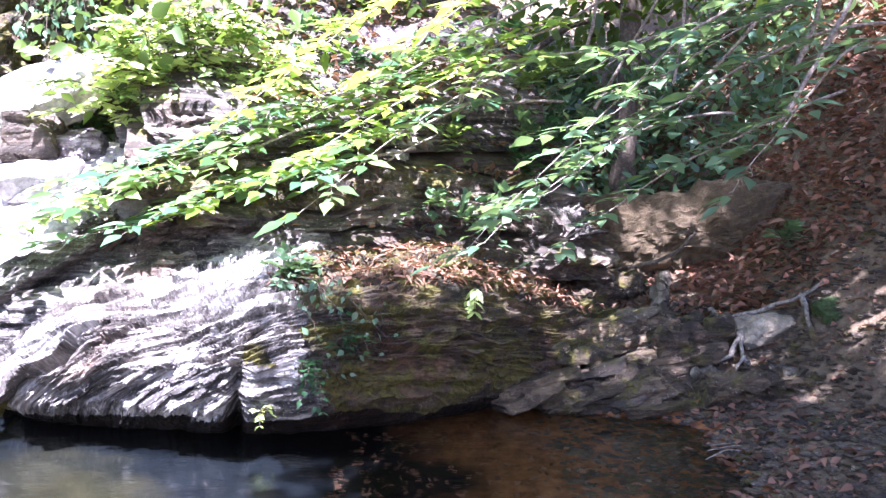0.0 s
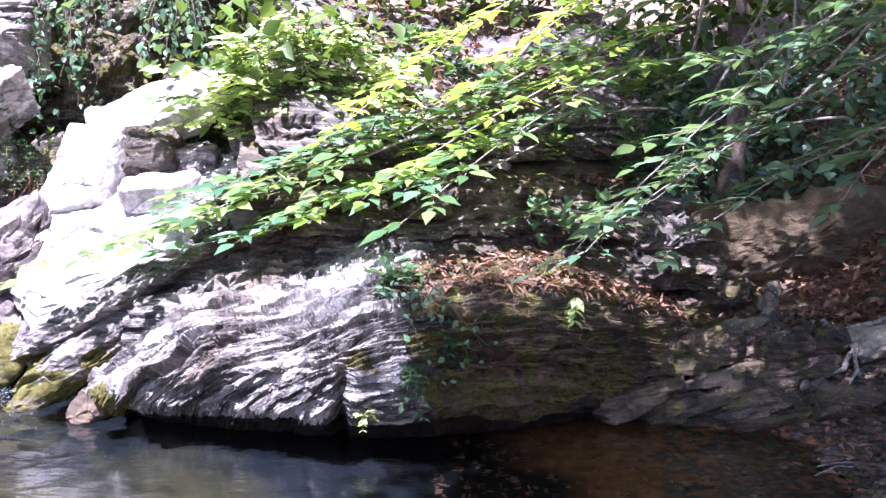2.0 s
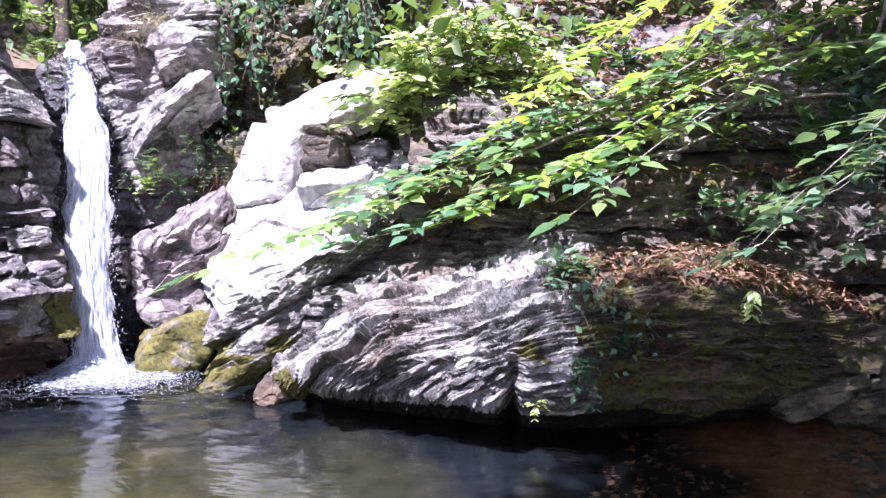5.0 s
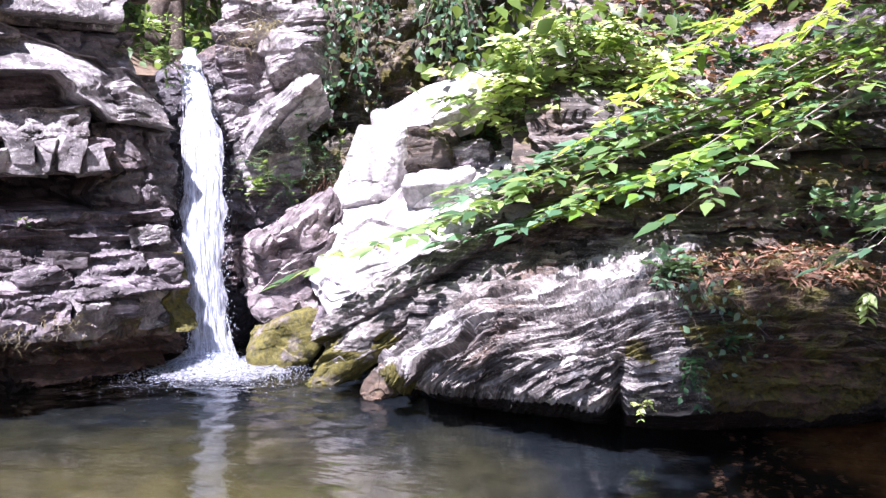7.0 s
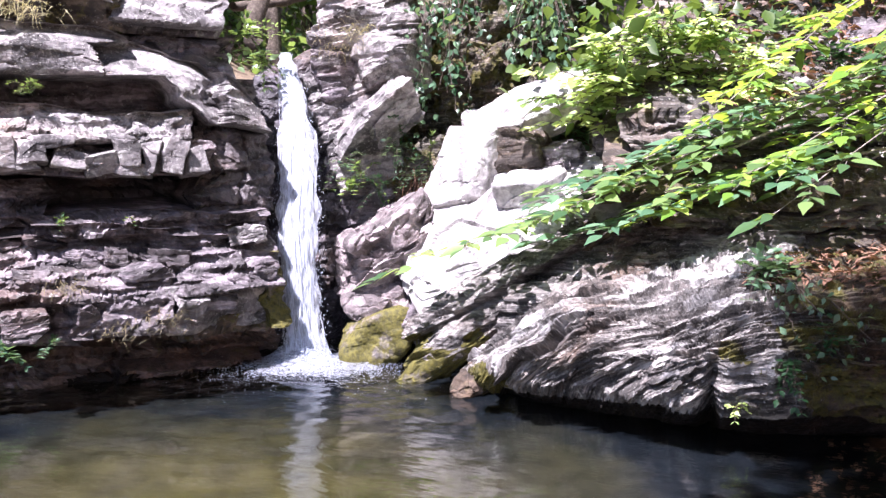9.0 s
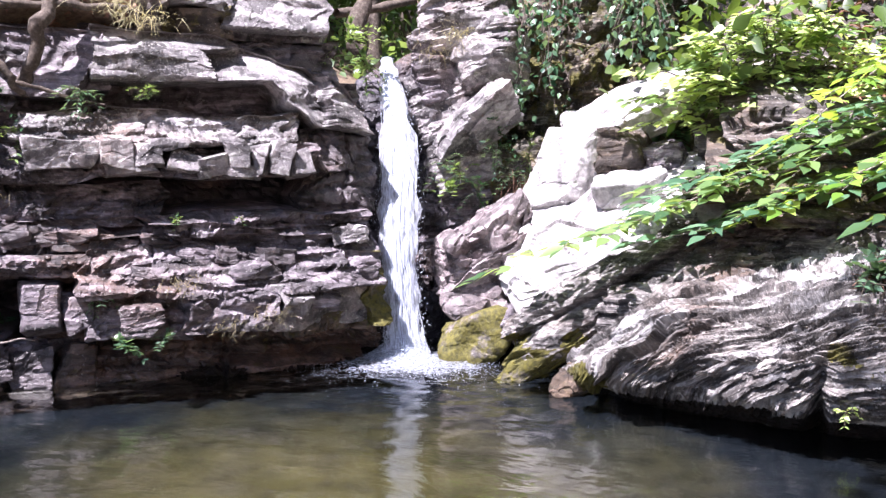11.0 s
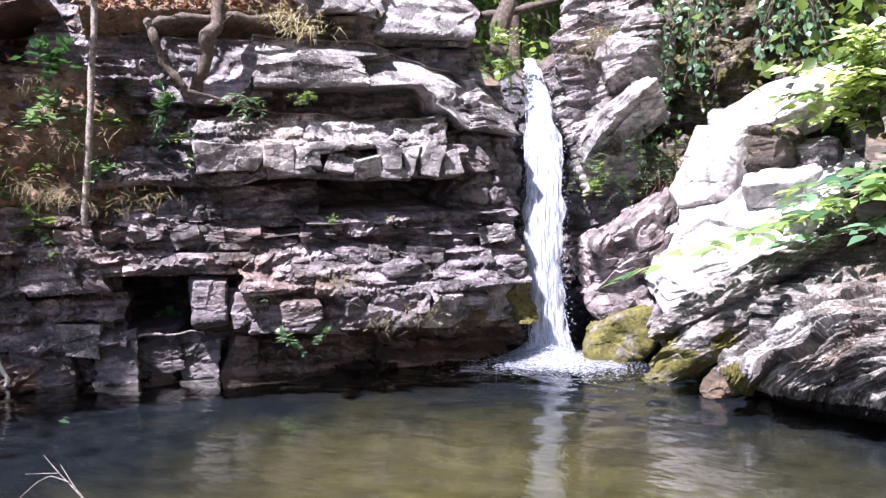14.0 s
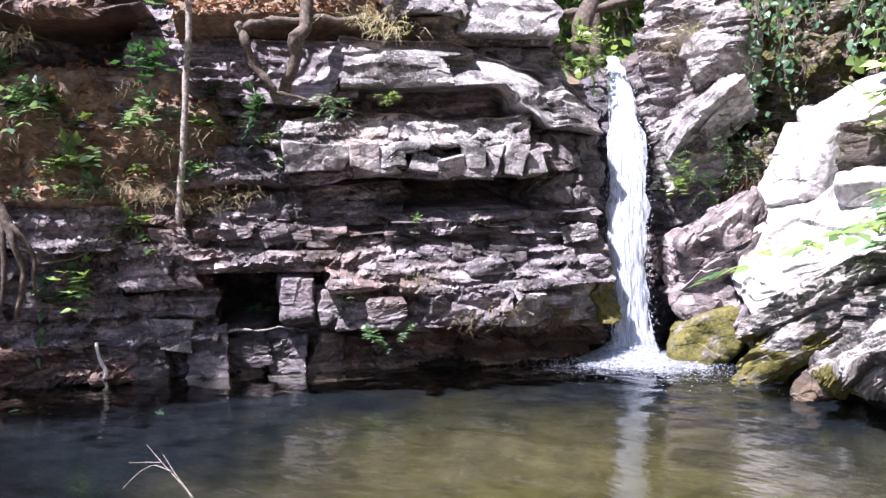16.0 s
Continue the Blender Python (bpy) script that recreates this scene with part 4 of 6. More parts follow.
damp = (PX[:-1, :-1] + 0.5 * fbm(BP[:-1, :-1] * 3, 3, 97) < -2.55) & (BP[:-1, :-1, 2] + 0.14 * fbm(BP[:-1, :-1] * 4, 3, 98) < 0.24)
whale.data.polygons.foreach_set("material_index", np.where(damp.ravel(), 2, tip_index).astype(np.int32))
wet_below(whale.data, BP, 0.08)


def outcrop_point(x, z, lift=0.03):
    """The place on the outcrop's front at that x and height."""
    d = (BP[..., 0] - x) ** 2 + (BP[..., 2] - z) ** 2 + 1e6 * (rr[None, :] > 0.72)
    i, j = np.unravel_index(np.argmin(d), d.shape)
    return BP[i, j] + nn[i, j] * lift


# ---- stepped layers above the outcrop ----
bank = empty("stepped_bank", "dark layered rock steps above the outcrop under leafy branches", "rock bank", "structure")
b_o, b_e = np.array([2.0, 7.75, 0.0]), np.array([-0.955, -0.295, 0.0])
b_n = np.array([0.295, -0.955, 0.0])
bf = (b_o, b_e, b_n)
# dark rock colours stand in for the leaves' shade on these steps
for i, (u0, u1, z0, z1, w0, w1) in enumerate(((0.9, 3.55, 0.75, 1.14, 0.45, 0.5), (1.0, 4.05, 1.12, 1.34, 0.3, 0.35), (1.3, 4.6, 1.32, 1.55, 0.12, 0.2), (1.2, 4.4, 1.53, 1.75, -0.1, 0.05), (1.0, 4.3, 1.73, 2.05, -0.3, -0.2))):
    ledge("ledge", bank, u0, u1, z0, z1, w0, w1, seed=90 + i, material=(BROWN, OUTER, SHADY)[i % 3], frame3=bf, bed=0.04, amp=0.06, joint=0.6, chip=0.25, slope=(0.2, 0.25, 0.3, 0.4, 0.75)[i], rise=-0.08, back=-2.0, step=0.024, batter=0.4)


def on_bank(r, n):
    u, w = r.uniform(1.0, 3.5, n), r.uniform(-2.0, 0.35, n)
    z = np.where(w > 0.1, 1.16, np.where(w > -0.1, 1.58, 1.8)) + np.where(w < -0.25, 0.75 * (-0.25 - w) + 0.28, 0.0)
    return b_o + u[:, None] * b_e + w[:, None] * b_n + np.stack([0 * u, 0 * u, z + 0.02], -1)


rock("boulder", (-0.13, 8.53, 2.48), (1.7, 0.8, 0.85), (0, 8, 15), CLIFF, 181, None, "grey rock face half hidden by leaves on the slope", "boulder", "", n=50, cuts=10, chip=0.06, rough=0.04)
rock("boulder", (-1.13, 7.89, 2.10), (0.8, 0.7, 0.5), (0, 14, 18), SLAB, 182, None, "pale grey block on the leafy slope", "boulder", "", n=34, cuts=8, chip=0.04)
rock("boulder", (-0.67, 7.33, 1.63), (0.9, 0.6, 0.26), (0, 6, 15), PALE_LIT, 183, None, "pale sunlit slab on the rock steps", "boulder", "", n=34, cuts=8, chip=0.04)
rock("boulder", (-2.49, 7.48, 1.77), (0.3, 0.4, 0.55), (0, 4, 15), CLIFF, 184, None, "dark grey block under the bright bush", "boulder", "", n=30, cuts=6, chip=0.03)
rock("boulder", (-1.88, 7.28, 1.49), (0.9, 0.8, 0.3), (0, 12, 18), WHALE, 185, None, "layered grey slab beside the pale rocks", "boulder", "", n=40, cuts=8, chip=0.04, grain=(2.4, 3, 14))
# sunlit slabs that carry the outcrop's beds up to the pale rocks
for i, (p, sz, tn, mat, label) in enumerate((
        ((-1.75, 6.42, 0.86), (2.2, 1.1, 0.3), (20, 10, 15), WHALE, "long sunlit layered slab on the outcrop's crest"),
        ((-1.3, 6.85, 1.1), (1.7, 0.9, 0.24), (18, 8, 15), WHALE, "layered grey slab behind the outcrop's crest"),
        ((-2.3, 6.72, 0.97), (1.3, 0.8, 0.2), (24, 24, 20), WHALE, "pale layered slab leaning towards the fall"),
        ((-2.5, 6.62, 1.04), (0.8, 0.5, 0.18), (0, 26, 22), BROWN, "red brown slab in the shade of the pale rocks"),
        ((-2.02, 6.6, 1.12), (0.34, 0.3, 0.22), (0, 12, 30), CLIFF, "small dark boulder on the layered slab"))):
    rock("boulder", p, sz, tn, mat, 190 + i, None, label, "boulder", n=70 if sz[0] > 1 else 34, cuts=8, sharp=24, rough=0.03, chip=0.05, grain=(2.4, 3, 16), fine=0.4)
# ---- waterfall ----
FALL_PATH = [(-5.78, 7.24, 2.80), (-5.32, 6.62, 2.65), (-5.08, 6.37, 2.39), (-4.91, 6.24, 1.92), (-4.80, 6.10, 1.42), (-4.74, 5.98, 0.98), (-4.68, 5.93, 0.53), (-4.60, 5.88, 0.15), (-4.56, 5.84, -0.10)]
FALL_WIDTHS = [0.08, 0.11, 0.17, 0.27, 0.33, 0.31, 0.28, 0.29, 0.36]


def fall_line(nv, width):
    tt = np.linspace(0, len(FALL_PATH) - 1, nv)
    pts = np.stack([np.interp(tt, range(len(FALL_PATH)), [p[i] for p in FALL_PATH]) for i in range(3)], -1)
    wd = np.interp(tt, range(len(FALL_PATH)), FALL_WIDTHS) * width
    for _ in range(nv):
        pts[1:-1] = (pts[:-2] + pts[2:] + 2 * pts[1:-1]) / 4
        wd[1:-1] = (wd[:-2] + wd[2:] + 2 * wd[1:-1]) / 4
    return tt, pts, wd


FALL_RIGHT, FALL_OUT = np.array([0.78, 0.62, 0]), np.array([0.62, -0.78, 0])


def fall_sheet(name, width, parent, material, seed, push=0.0, wob=1.0):
    nv, nu2 = 320, 64
    tt, pts, wd = fall_line(nv, width)
    s = np.linspace(-1, 1, nu2)
    ragged = 1 + 0.1 * wob * vnoise(np.stack([tt * 3, tt * 0, tt * 0 + seed], -1), seed)
    X = s[:, None] * (wd * ragged / 2)[None, :]
    lift = 0.035 * (1 - s[:, None] ** 2) + push
    V = pts[None] + X[..., None] * FALL_RIGHT + lift[..., None] * FALL_OUT
    streak = fbm(np.stack([X * 22, np.repeat(tt[None] * 0.9, nu2, 0), 0 * X + seed], -1), 3, seed)
    froth = fbm(np.stack([X * 60, np.repeat(pts[None, :, 2] * 9, nu2, 0), 0 * X + seed], -1), 3, seed + 7)
    V = V + (0.011 * froth * smooth(np.repeat(tt[None], nu2, 0), 1.0, 2.5))[..., None] * FALL_OUT
    V = V + 0.006 * streak[..., None] * FALL_OUT
    return add(name, mesh_from(name, V.reshape(-1, 3), grid_quads(nu2, nv), material), parent)


def fall_strands(count, seed):
    """Thin threads of falling water, dense in the middle and loose at the edges."""
    r = np.random.RandomState(seed)
    nv = 150
    tt, pts, wd = fall_line(nv, 1.0)
    vs, qs, base = [], [], 0
    for k in range(count):
        a = int(r.uniform(-10, 135))
        a, b = max(0, a), min(nv, max(0, a) + int(r.uniform(10, 45)))
        side = float(np.clip(r.normal(0, 0.24), -0.55, 0.55))
        n = b - a
        q = np.linspace(0, 1, n)
        drift = 0.02 * vnoise(np.stack([q * 3 + k, q * 0, q * 0], -1), seed)
        thick = r.uniform(0.002, 0.011) * np.sin(math.pi * np.clip(q * 0.96 + 0.02, 0, 1)) ** 0.5
        mid = pts[a:b] + (side * wd[a:b] + drift)[:, None] * FALL_RIGHT + (r.uniform(0.01, 0.06) * (1 - abs(side)))* FALL_OUT
        v = np.stack([mid - thick[:, None] * FALL_RIGHT, mid + 0.006 * FALL_OUT, mid + thick[:, None] * FALL_RIGHT], 0)
        vs.append(v.reshape(-1, 3))
        qs.append(grid_quads(3, n) + base)
        base += 3 * n
    return mesh_from("spray", np.concatenate(vs), np.concatenate(qs), FALL_THIN)


def fall_drops(count, seed):
    """Loose drops along the stream's edges, more of them towards the foot."""
    r = np.random.RandomState(seed)
    nv = 150
    tt, pts, wd = fall_line(nv, 1.0)
    i = np.clip((r.uniform(0.12, 1, count) ** 0.7 * (nv - 1)).astype(int), 0, nv - 2)
    side = r.choice((-1, 1), count) * (0.42 + np.abs(r.normal(0, 0.13, count)))
    c = pts[i] + (side * wd[i])[:, None] * FALL_RIGHT + r.uniform(-0.05, 0.06, count)[:, None] * FALL_OUT + r.normal(0, 0.012, (count, 3))
    d, q = cube_sphere(3)
    V = c[:, None] + d[None] * r.uniform(0.001, 0.0035, count)[:, None, None] * np.array([1, 1, 2.2])
    Q = (q[None] + (np.arange(count) * len(d))[:, None, None]).reshape(-1, 4)
    return mesh_from("droplets", V.reshape(-1, 3), Q, FALL)


fall = empty("waterfall", "narrow white waterfall dropping down a rock chute into the pool", "waterfall")
fall_sheet("main_stream", 0.86, fall, FALL, 3, 0.0, 1.4)
add("spray", fall_strands(90, 8), fall, kind="stuff")
fall_sheet("side_veil", 1.12, fall, FALL_THIN, 12, -0.005, 2.4)
add("droplets", fall_drops(1300, 9), fall, kind="stuff")

rnd = np.random.RandomState(5)


def foam_patch():
    n = 6500
    r = np.abs(rnd.normal(0, 0.36, n))
    a = rnd.uniform(0, 2 * math.pi, n)
    x, y = fall_at[0] - 0.16 + r * np.cos(a) * 1.25, fall_at[1] + 0.05 + r * np.sin(a)
    size = rnd.uniform(0.0015, 0.007, n) * np.clip(1.3 - r, 0.25, 1.2)
    z = 0.006 + 0.26 * np.exp(-(r / 0.17) ** 2) * rnd.uniform(0, 1, n) ** 1.5
    d, q = cube_sphere(4)
    V = np.stack([x, y, z], -1)[:, None] + d[None] * size[:, None, None] * np.array([1.3, 1.3, 0.6])
    Q = (q[None] + (np.arange(n) * len(d))[:, None, None]).reshape(-1, 4)
    return mesh_from("foam", V.reshape(-1, 3), Q, FALL)


def foam_sheet():
    n, m2 = 120, 40
    a = np.linspace(0, 2 * math.pi, n, endpoint=False)
    r = np.linspace(0.01, 1, m2)
    A, Rr = np.meshgrid(a, r, indexing="ij")
    edge = 0.52 + 0.2 * vnoise(np.stack([np.cos(A) * 3, np.sin(A) * 3, 0 * A], -1), 4)
    X, Y = fall_at[0] - 0.12 + Rr * edge * np.cos(A) * 1.2, fall_at[1] + 0.02 + Rr * edge * np.sin(A) * 0.9
    Z = 0.02 + 0.12 * np.exp(-(Rr * edge / 0.2) ** 2) + 0.03 * (1 - Rr) * fbm(np.stack([X * 9, Y * 9, 0 * X], -1), 3, 7)
    return mesh_from("foam_sheet", np.stack([X, Y, Z], -1).reshape(-1, 3), grid_quads(n, m2, True), FOAM)


add("foam_sheet", foam_sheet(), fall)
add("foam", foam_patch(), fall, kind="stuff")


def foam_flecks():
    n = 1000
    r = 0.4 + rnd.exponential(0.5, n)
    a = rnd.uniform(-2.4, 0.7, n)
    x, y = fall_at[0] + r * np.cos(a) * 1.1, fall_at[1] + r * np.sin(a)
    z = 0.0022 * fbm(np.stack([x * 3, y * 7, 0 * x], -1), 3, 5) + 0.008
    d, q = cube_sphere(3)
    V = np.stack([x, y, z], -1)[:, None] + d[None] * (rnd.uniform(0.001, 0.0035, n) * np.clip(1.4 - 0.6 * r, 0.4, 1))[:, None, None] * np.array([1.9, 1.2, 0.4])
    Q = (q[None] + (np.arange(n) * len(d))[:, None, None]).reshape(-1, 4)
    return mesh_from("foam_flecks", V.reshape(-1, 3), Q, FALL)


add("foam", foam_flecks(), fall, kind="stuff")


# ---- plants ----
def leaf_cloud(name, at, along, up, length, width, material, fold=0.18, droop=0.12):
    """Many leaves in one mesh: at, along and up are (n, 3), length and width (n)."""
    t = np.array([0, 0.14, 0.34, 0.56, 0.78, 1.0])
    half = np.array([0.04, 0.6, 1.0, 0.8, 0.36, 0.01]) / 2
    along = along / (np.linalg.norm(along, axis=1, keepdims=True) + 1e-9)
    side = np.cross(up, along)
    side /= np.linalg.norm(side, axis=1, keepdims=True) + 1e-9
    nrm = np.cross(along, side)
    n = len(at)
    rows = []
    for k in range(6):
        c = at + along * (t[k] * length)[:, None] - nrm * (droop * t[k] ** 2 * length)[:, None]
        wv = side * (half[k] * width)[:, None]
        lift = nrm * (fold * half[k] * width)[:, None]
        rows += [c - wv + lift, c, c + wv + lift]
    V = np.stack(rows, 1)
    q = []
    for k in range(5):
        a = 3 * k
        q += [[a, a + 1, a + 4, a + 3], [a + 1, a + 2, a + 5, a + 4]]
    Q = (np.array(q)[None] + (np.arange(n) * 18)[:, None, None]).reshape(-1, 4)
    return mesh_from(name, V.reshape(-1, 3), Q, material)


def tube(points, radii, sides=7):
    pts = np.array(points, float)
    tg = np.gradient(pts, axis=0)
    tg /= np.linalg.norm(tg, axis=1, keepdims=True) + 1e-9
    ref = np.eye(3)[np.argmin(np.abs(tg).max(axis=0))][None]
    a = np.cross(tg, ref)
    a /= np.linalg.norm(a, axis=1, keepdims=True) + 1e-9
    b = np.cross(tg, a)
    ang = np.linspace(0, 2 * math.pi, sides, endpoint=False)
    ring = np.cos(ang)[:, None, None] * a[None] + np.sin(ang)[:, None, None] * b[None]
    V = pts[None] + ring * np.array(radii)[None, :, None]
    return V.reshape(-1, 3), grid_quads(sides, len(pts), True)


def tubes(name, list_of, material):
    vs, qs, n = [], [], 0
    for points, radii in list_of:
        v, q = tube(points, radii)
        vs.append(v)
        qs.append(q + n)
        n += len(v)
    return mesh_from(name, np.concatenate(vs), np.concatenate(qs), material)


def bend(a, b, sag, n=14, wiggle=0.03, seed=0):
    s = np.linspace(0, 1, n)
    a, b = np.array(a, float), np.array(b, float)
    p = a + (b - a) * s[:, None]
    p[:, 2] += sag * 4 * s * (1 - s)
    w = np.stack([vnoise(np.stack([s * 5 + k * 9, s * 0 + seed, s * 0], -1), seed + k) for k in range(3)], -1)
    return p + wiggle * w * np.sin(s * math.pi)[:, None]


def leafy_branch(name, a, b, parent, sag=0.25, twigs=22, reach=0.7, leaves=9, size=0.15, thick=0.016, material=None, seed=1, start=0.2, bark=None, flat=0.25, face=(0, 0, 1.0), hang=0.0):
    """A branch with side twigs in flat sprays and leaves in two rows."""
    r = np.random.RandomState(seed)
    main = bend(a, b, sag, 26, 0.07, seed)
    wood = [(main, np.linspace(thick, thick * 0.25, 26))]
    tot = main[-1] - main[0]
    sidew = np.cross(tot, (0, 0, 1.0))
    sidew /= np.linalg.norm(sidew)
    P, A, N = [], [], []
    for k in range(twigs + 1):
        s = start + (1 - start) * k / twigs
        i = min(25, int(s * 25))
        base = main[i]
        tang = main[min(25, i + 1)] - main[max(0, i - 1)]
        tang /= np.linalg.norm(tang)
        sg = 1 if k % 2 else -1
        ln = reach * (0.35 + 0.65 * r.rand()) * (1.1 - 0.6 * s)
        dirv = tang * (0.55 if k < twigs else 1) + sidew * sg * (r.uniform(0.5, 1.0) if k < twigs else 0) + np.array([0, 0, r.uniform(-flat, flat)])
        dirv[2] *= 0.45
        dirv /= np.linalg.norm(dirv)
        end = base + dirv * ln + np.array([0, 0, -0.1 * ln])
        tw = bend(base, end, 0.05 * ln, 10, 0.02, seed * 31 + k)
        wood.append((tw, np.linspace(thick * 0.35, 0.0012, 10)))
        m = max(3, int(leaves * ln / reach + 2))
        for j in range(m):
            q = (j + 0.6) / m
            c = tw[min(9, int(q * 9.5))] + r.normal(0, 0.008, 3)
            td = dirv
            ls = np.cross((0, 0, 1.0), td) * (1 if j % 2 else -1)
            d = td * r.uniform(0.4, 1.0) + ls * r.uniform(0.3, 1.1) + np.array([0, 0, r.uniform(-0.3, 0.12) - hang])
            if j == m - 1:
                d = td + np.array([0, 0, -0.2])
            d[2] *= 0.6
            P.append(c)
            A.append(d)
            N.append(np.array([r.normal(0, 0.28), r.normal(0, 0.28), 0]) + np.array(face))
    n = len(P)
    ln = size * r.uniform(0.5, 1.3, n)
    limb = add("branch", tubes("branch", wood[:1], bark or BARK), parent)
    add("twig", tubes("twig", wood[1:], bark or BARK), limb, kind="stuff")
    add(name, leaf_cloud(name, np.array(P), np.array(A), np.array(N), ln, ln * r.uniform(0.36, 0.52, n), material or LEAF), limb, kind="stuff")


def sapling(label, branches, **common):
    t = empty("sapling", label, "sapling", group="saplings on the bank")
    for a, b, kw in branches:
        leafy_branch("foliage", a, b, t, **{**common, **kw})
    return t


# upper sprays get the sunlit leaf colour, lower ones a darker cool copy
sapling("leaning sapling with long sprays of bright green leaves over the rocks", [
    ((1.38, 8.10, 3.43), (-3.35, 5.54, 0.89), dict(seed=1, twigs=30, sag=-0.15, reach=0.7, leaves=13)),
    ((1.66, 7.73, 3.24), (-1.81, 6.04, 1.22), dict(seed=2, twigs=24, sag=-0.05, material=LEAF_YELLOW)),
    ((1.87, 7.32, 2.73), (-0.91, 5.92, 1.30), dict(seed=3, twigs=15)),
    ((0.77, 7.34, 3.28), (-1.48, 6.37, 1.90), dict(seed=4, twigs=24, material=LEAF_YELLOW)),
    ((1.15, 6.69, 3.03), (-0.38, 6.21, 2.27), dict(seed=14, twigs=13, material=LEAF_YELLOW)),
    ((0.60, 7.68, 2.73), (-2.49, 6.54, 1.49), dict(seed=15, twigs=22, sag=-0.1)),
    ((-0.12, 7.45, 1.92), (-2.83, 6.89, 1.14), dict(seed=20, twigs=24, material=LEAF_SHEEN)),
    ((0.97, 7.47, 2.17), (-1.34, 6.79, 1.25), dict(seed=18, twigs=16, material=LEAF_SHEEN)),
    ((0.2, 6.9, 2.1), (-1.9, 6.2, 1.3), dict(seed=26, twigs=18, sag=-0.05)),
    ((-0.6, 7.0, 2.2), (-2.6, 6.3, 1.35), dict(seed=27, twigs=20, sag=0.05, material=LEAF_SHEEN)),
    ((-0.2, 6.7, 1.75), (-2.3, 6.0, 1.12), dict(seed=28, twigs=18, sag=0.0, material=LEAF_SHEEN)),
    ((-0.9, 6.6, 1.9), (-2.75, 6.05, 1.15), dict(seed=29, twigs=15, sag=0.03)),
    ], size=0.185, face=(0.03, -0.12, 1.0), hang=0.05, material=LEAF_LIGHT, reach=0.75, leaves=12, thick=0.012, bark=PALE_BARK)
sapling("slender sapling with green leaf sprays over the shaded bank", [
    ((2.67, 6.44, 3.05), (0.17, 5.68, 1.10), dict(seed=5, twigs=15)),
    ((2.87, 6.00, 2.60), (0.70, 5.81, 1.47), dict(seed=6, twigs=15)),
    ((2.66, 5.28, 2.35), (1.59, 5.01, 1.50), dict(seed=7, twigs=11, reach=0.5)),
    ((2.47, 7.36, 3.25), (0.12, 6.91, 2.61), dict(seed=8, twigs=12)),
    ((3.09, 6.33, 2.96), (1.12, 6.05, 1.99), dict(seed=9, twigs=13)),
    ((2.72, 6.27, 2.19), (0.65, 5.87, 1.05), dict(seed=16, twigs=13, sag=0.1)),
    ((2.32, 8.33, 2.87), (0.45, 7.84, 1.81), dict(seed=17, twigs=10)),
    ((2.09, 6.66, 2.05), (0.30, 6.28, 1.10), dict(seed=25, twigs=14)),
    ], size=0.175, material=LEAF, reach=0.7, leaves=9, thick=0.012, bark=PALE_BARK)


def bush(label, centre, radius, n, material, size, seed, root=None, squash=0.7, category="bush"):
    r = np.random.RandomState(seed)
    c = np.array(centre)
    root = np.array(root if root is not None else c - np.array([0, 0, radius]))
    t = empty("bush", label, category)
    tips = []
    for k in range(26):
        d = r.normal(0, 1, 3)
        d /= np.linalg.norm(d)
        tips.append(c + d * radius * np.array([1, 1, squash]) * r.uniform(0.5, 1))
    add("stem", tubes("stem", [(bend(root, p, 0.05, 9, 0.03, seed + i), np.linspace(0.009, 0.002, 9)) for i, p in enumerate(tips)], BARK), t)
    k = r.randint(0, 26, n)
    s = r.uniform(0.35, 1.05, n)[:, None]
    P = root + (np.array(tips)[k] - root) * s + r.normal(0, radius * 0.16, (n, 3))
    A = (P - root) / radius * 0.6 + r.normal(0, 0.7, (n, 3)) + np.array([0, 0, -0.2])
    N = r.normal(0, 0.45, (n, 3)) + np.array([0, 0, 1.0])
    ln = size * r.uniform(0.6, 1.2, n)
    add("foliage", leaf_cloud("foliage", P, A, N, ln, ln * 0.55, material), t, kind="stuff")
    return t


# the bush's overexposed sunlight is largely in its leaf colour
overhang = empty("bush", "bright yellow green bush growing out of the sunlit rocks", "bush")
for k in range(40):
    turn = radians(-34 + 226 * ((k * 0.618) % 1.0))
    far_out = 0.55 + 0.45 * ((k * 0.377) % 1.0)
    tip = (-1.95 + 1.0 * far_out * math.cos(turn), 7.3 - 0.42 * ((k * 0.29) % 1.0) + 0.35 * far_out * math.cos(turn), 2.08 + 1.0 * far_out * math.sin(turn))
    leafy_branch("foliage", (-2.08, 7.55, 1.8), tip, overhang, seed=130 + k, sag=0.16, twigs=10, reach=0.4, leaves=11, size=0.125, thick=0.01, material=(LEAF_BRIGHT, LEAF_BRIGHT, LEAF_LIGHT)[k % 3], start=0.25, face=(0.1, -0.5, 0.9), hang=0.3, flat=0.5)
bush("leafy climber trailing from the crag", (-3.30, 8.00, 2.96), 0.45, 330, LEAF, 0.09, 23, (-3.45, 8.31, 3.62), 0.9, "climber")


